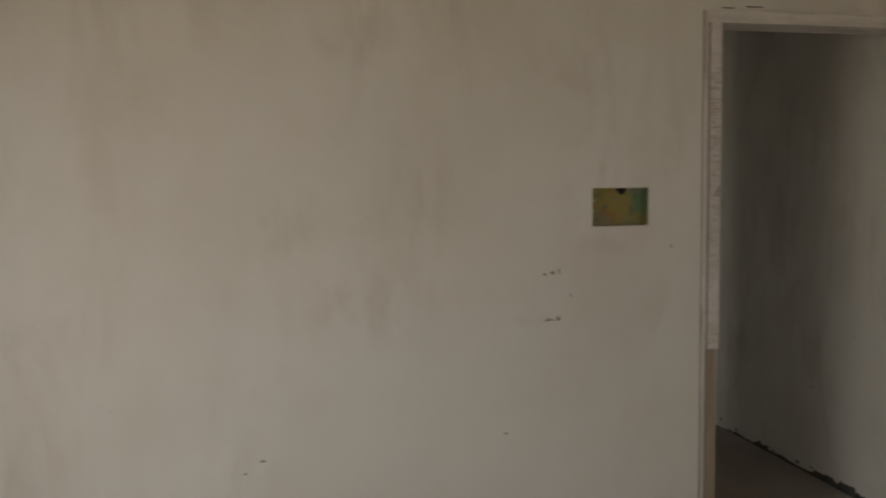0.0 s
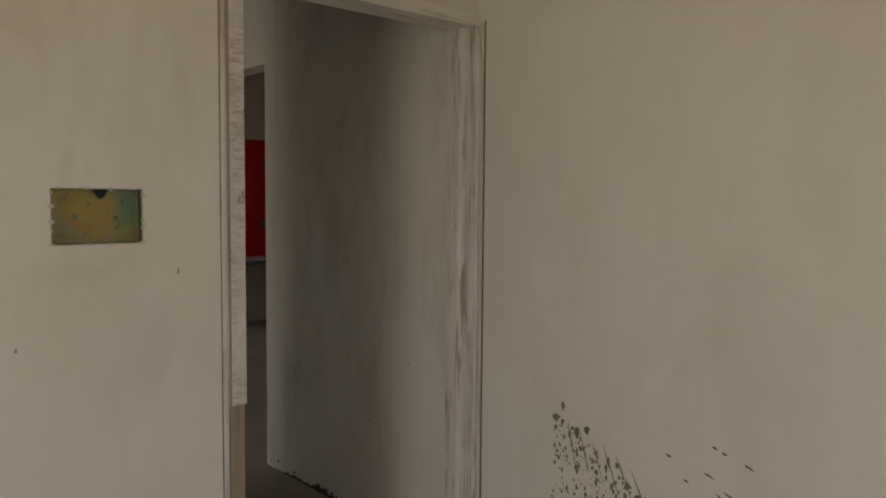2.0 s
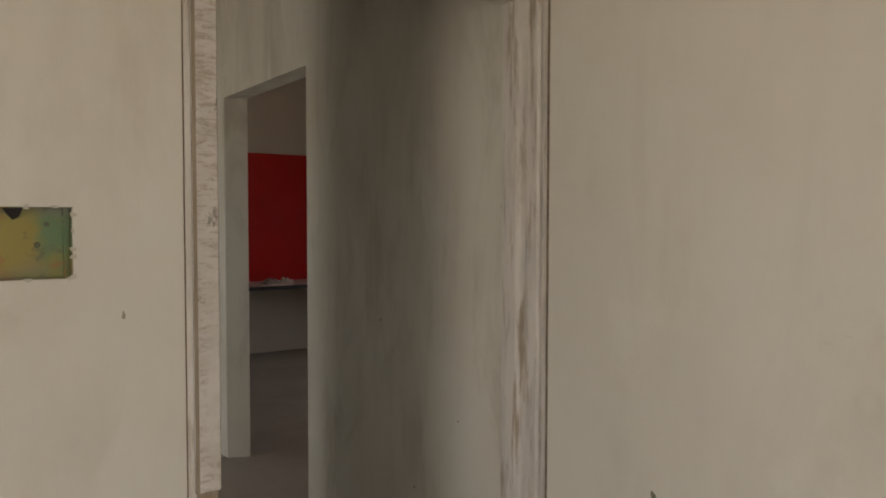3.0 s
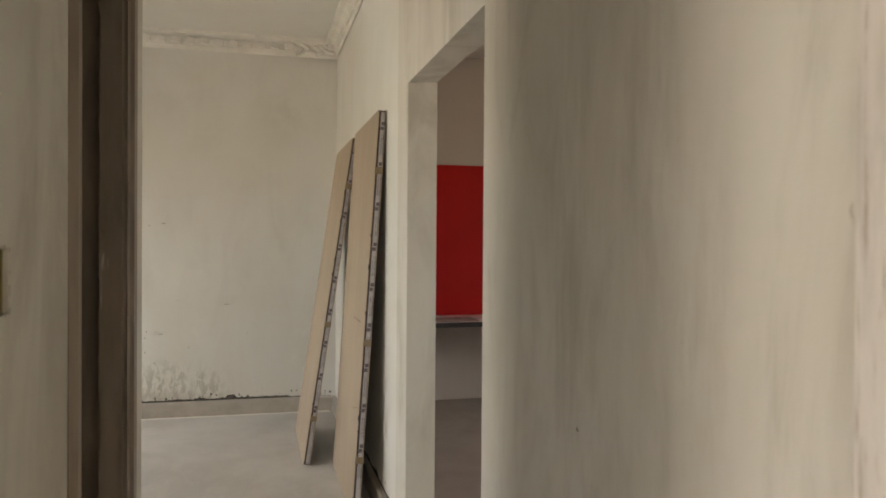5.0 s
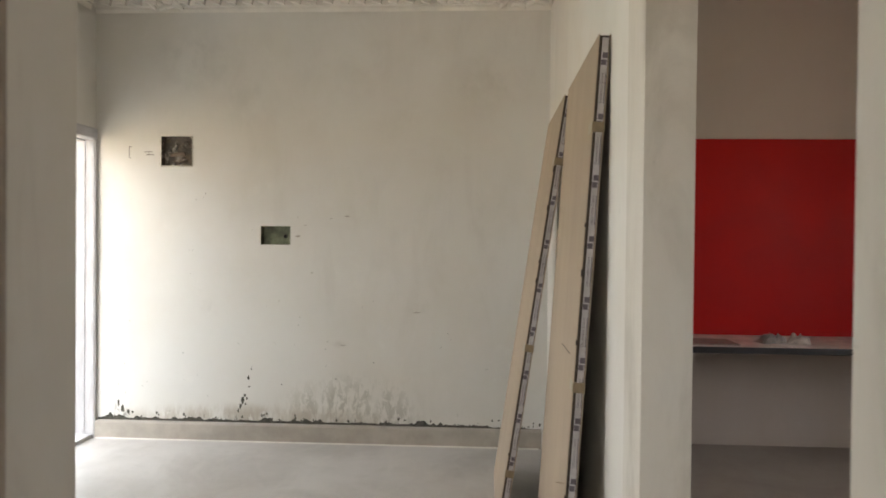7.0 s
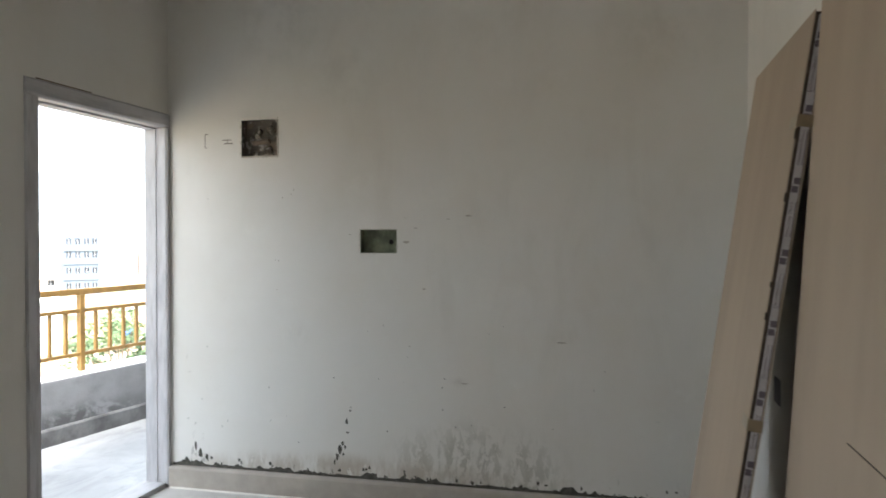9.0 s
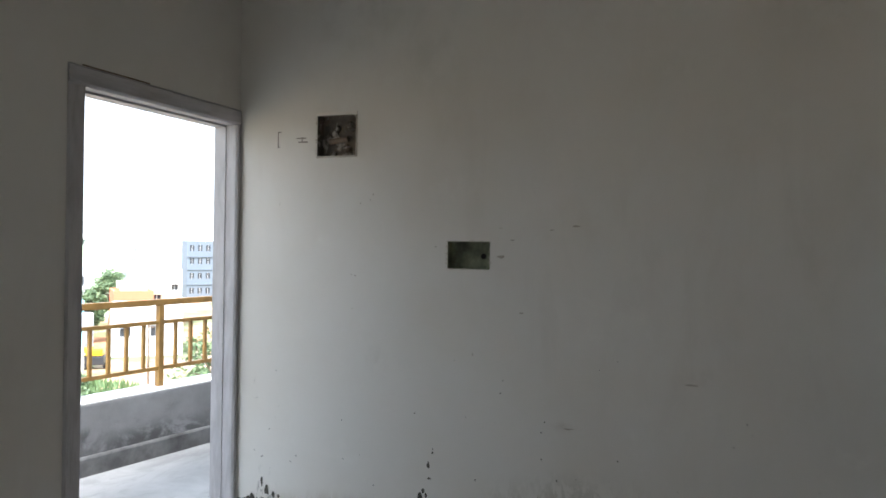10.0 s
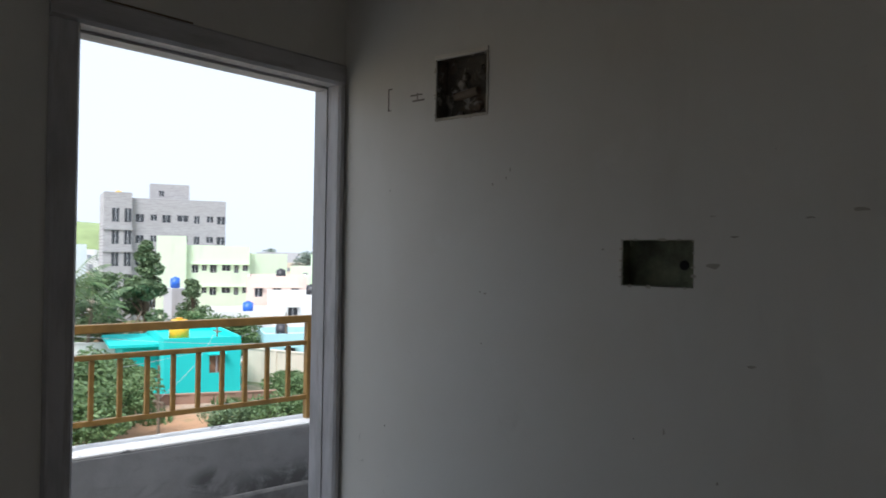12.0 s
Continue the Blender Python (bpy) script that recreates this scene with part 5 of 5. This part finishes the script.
def tree(label, at, height, spread, seed, leaves=2600, size=0.26, mat=None, cone=False):
    r = random.Random(seed)
    ob = thing("tree", label, "tree", "", "", at)
    wv, wf, lv, lfc = [], [], [], []
    top = Vector((r.uniform(-0.3, 0.3), r.uniform(-0.3, 0.3), height * 0.55))
    limb(wv, wf, Vector((0, 0, -0.3)), top * 0.55, height * 0.030, height * 0.022)
    limb(wv, wf, top * 0.55, top, height * 0.022, height * 0.012)
    tips = []
    for k in range(26):
        a = r.random() * math.tau
        s = 0.35 + 0.65 * r.random()
        start = top * (0.5 + 0.5 * r.random())
        z = height * (0.30 + 0.62 * r.random())
        w = spread * s * ((1.75 - 1.75 * z / height) if cone else (1.15 - 0.75 * abs(z / height - 0.62) / 0.4))
        tip = Vector((math.cos(a) * w, math.sin(a) * w, z))
        limb(wv, wf, start, tip, height * 0.010, height * 0.003, 5)
        tips.append(tip)
    tips.append(Vector((0, 0, height * 0.92)))
    for tip in tips:
        leaf_cloud(lv, lfc, tip, spread * r.uniform(0.26, 0.46) * (1.25 - 0.75 * tip.z / height if cone else 1.0), leaves // len(tips), size, r)
    mesh_part("trunk", wv, wf, T_BARK, ob)
    mesh_part("crown", lv, lfc, mat or T_LEAF, ob)
    return ob


def palm(label, at, height, seed):
    r = random.Random(seed)
    ob = thing("palm_tree", label, "palm tree", "", "", at)
    wv, wf, lv, lfc = [], [], [], []
    p = Vector((0, 0, -0.3))
    for k in range(8):
        q = Vector((0.012 * (k + 1) ** 2, 0.0, height * (k + 1) / 8))
        limb(wv, wf, p, q, 0.20 - 0.010 * k, 0.19 - 0.010 * k, 8)
        p = q
    mesh_part("trunk", wv, wf, T_BARK, ob)
    for k in range(17):
        a = k * 2.399 + r.random() * 0.4
        rise = 1.9 - 2.0 * (k / 17)
        d = Vector((math.cos(a), math.sin(a), 0))
        lv, lfc = [], []
        L = 3.5
        for s in range(1, 15):
            f = s / 14
            q = p + d * (L * f * (0.95 - 0.15 * f)) + UZ * (rise * L * f * 0.55 - 1.5 * f * f)
            side = d.cross(UZ)
            for sg in (-1, 1):
                ln = 0.85 * math.sin(math.pi * min(1, f * 0.85 + 0.12)) + 0.1
                tip = q + side * sg * ln * 0.8 + d * ln * 0.35 - UZ * ln * 0.45
                m = len(lv)
                lv.extend((q - d * 0.09, q + d * 0.09, tip))
                lfc.append((m, m + 1, m + 2))
        mesh_part("frond", lv, lfc, T_LEAF2 if k % 3 else T_LEAF, ob)
    return ob


tree("tall dark green tree with a pointed crown", (-60.9, 36.0, GZ), 11.8, 2.9, 1, 11000, 0.15, None, True)
tree("dark green leafy tree", (-63.0, 33.0, GZ), 8.4, 3.2, 2, 8000, 0.15)
tree("dark green tree before the green house", (-64.2, 42.6, GZ), 8.0, 2.4, 3, 7000, 0.13, None, True)
tree("bright green low tree behind the turquoise house", (-58.5, 39.0, GZ), 5.0, 2.8, 4, 6000, 0.14, T_LEAF2)
tree("bright green low tree behind the turquoise house", (-57.0, 42.0, GZ), 4.4, 2.6, 5, 5000, 0.14, T_LEAF2)
tree("round green tree among the houses", (-70.8, 72.6, GZ), 7.1, 2.2, 6, 2600, 0.22)
tree("green tree beside the lane", (-62.5, 61.0, GZ), 5.4, 2.3, 7, 2000, 0.24)
tree("green tree below the balcony", (-23.2, 33.6, GZ), 7.0, 2.2, 8, 4200, 0.13)
tree("green tree below the balcony", (-21.5, 36.6, GZ), 6.4, 2.0, 9, 3800, 0.13)
for k, (x, y, h, s) in enumerate(((-38.6, 21.6, 4.4, 2.6), (-41.6, 22.8, 4.6, 2.4), (-36.2, 19.2, 4.0, 2.4), (-44.0, 25.2, 3.6, 1.9), (-47.0, 27.2, 3.2, 1.8))):
    tree("bright green bushy tree by the lane", (x, y, GZ), h, s, 20 + k, 8000, 0.12, T_LEAF2)
for k, (x, y, h, s) in enumerate(((-37.5, 29.0, 2.0, 1.7), (-36.2, 31.2, 2.2, 1.9), (-35.4, 33.4, 2.0, 1.9), (-41.5, 37.4, 2.2, 1.5), (-40.2, 39.0, 2.4, 1.7), (-44.5, 38.2, 2.0, 1.5), (-34.8, 35.8, 1.9, 1.8), (-39.0, 31.6, 1.4, 1.4), (-30.0, 40.5, 1.5, 1.2), (-33.0, 44.0, 1.5, 1.3), (-36.0, 47.5, 1.7, 1.3))):
    tree("low green scrub bush", (x, y, GZ - 0.5), h, s, 40 + k, 4500, 0.11, T_LEAF2 if k % 2 else T_LEAF)
palm("coconut palm with drooping fronds", (-56.3, 27.3, GZ), 7.8, 5)
palm("coconut palm with drooping fronds", (-58.2, 29.9, GZ), 6.0, 6)
r = random.Random(31)
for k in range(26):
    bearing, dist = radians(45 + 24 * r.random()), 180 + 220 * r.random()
    tree("distant green tree among houses with haze-paled leaves", (-math.sin(bearing) * dist, math.cos(bearing) * dist, GZ), 8 + 4 * r.random(), 3.4 + 1.6 * r.random(), 60 + k, 1800, 0.4, T_LEAF_FAR)

# grass and weeds by the compound wall, one thing nobody could count
gv, gf = [], []
r = random.Random(8)
for k in range(5200):
    x, y = -45 + 16 * r.random(), 26 + 20 * r.random()
    if noise.noise(Vector((x * 0.22, y * 0.22, 2.0))) < 0.02:
        continue
    h, a = 0.25 + 0.5 * r.random(), r.random() * 6.28
    m = len(gv)
    gv.extend(((x, y, GZ), (x + 0.22 * math.cos(a), y + 0.22 * math.sin(a), GZ), (x + 0.2 * math.cos(a + 1), y + 0.2 * math.sin(a + 1), GZ + h)))
    gf.append((m, m + 1, m + 2))
tagged(mesh_part("weeds", gv, gf, T_LEAF2, None), "rough green weeds on the open plot", "grass", "", "stuff")

# green hill far off
bm = bmesh.new()
bmesh.ops.create_grid(bm, x_segments=40, y_segments=24, size=0.5)
for v in bm.verts:
    x, y = v.co.x, v.co.y
    e = max(0.0, 1 - (x * 2) ** 2) * max(0.0, 1 - (y * 2) ** 2)
    v.co = Vector((x * 420, y * 260, 36 * e ** 1.3 * (1 + 0.2 * noise.noise(Vector((x * 5, y * 5, 1)))) - 1))
hill = tagged(part("hill", bm, plain("hill_grass", (0.22, 0.28, 0.12), 0.95, 0, 0.25, 0.02, 0.3, 0.3)), "smooth green hill far beyond the town", "hill", "", "structure")
hill.matrix_basis = pose(-640, 250, GZ, 0, 0, 70)

# cables crossing the view
cab = thing("overhead_cable", "thin pale overhead cables across the lane", "cable")
for p, q, sag in (((-44, 20, -3.2), (-40, 46, -4.6), 0.8), ((-40, 21, -5.2), (-52, 44, -4.2), 0.7), ((-33, 22, -5.6), (-47, 34, -4.3), 0.5)):
    wv, wf = [], []
    p, q = Vector(p), Vector(q)
    pts = [p.lerp(q, i / 16) - UZ * sag * math.sin(math.pi * i / 16) for i in range(17)]
    for a, c in zip(pts, pts[1:]):
        limb(wv, wf, a, c, 0.012, 0.012, 5)
    mesh_part("wire", wv, wf, T_GREY, cab)
for at, h in (((-40, 46, GZ), 4.6), ((-44, 20, GZ), 6.0), ((-52, 44, GZ), 5.2), ((-40, 21, GZ), 4.2), ((-33, 22, GZ), 3.6), ((-47.2, 34.2, GZ), 5.0)):
    pole = thing("utility_pole", "slim grey utility pole", "pole", "", "", at)
    wv, wf = [], []
    limb(wv, wf, Vector((0, 0, 0)), Vector((0, 0, h)), 0.09, 0.06, 8)
    mesh_part("shaft", wv, wf, T_BARK, pole)
    part("cross_arm", box((-0.5, -0.03, h - 0.4), (0.5, 0.03, h - 0.32)), T_BARK, pole)
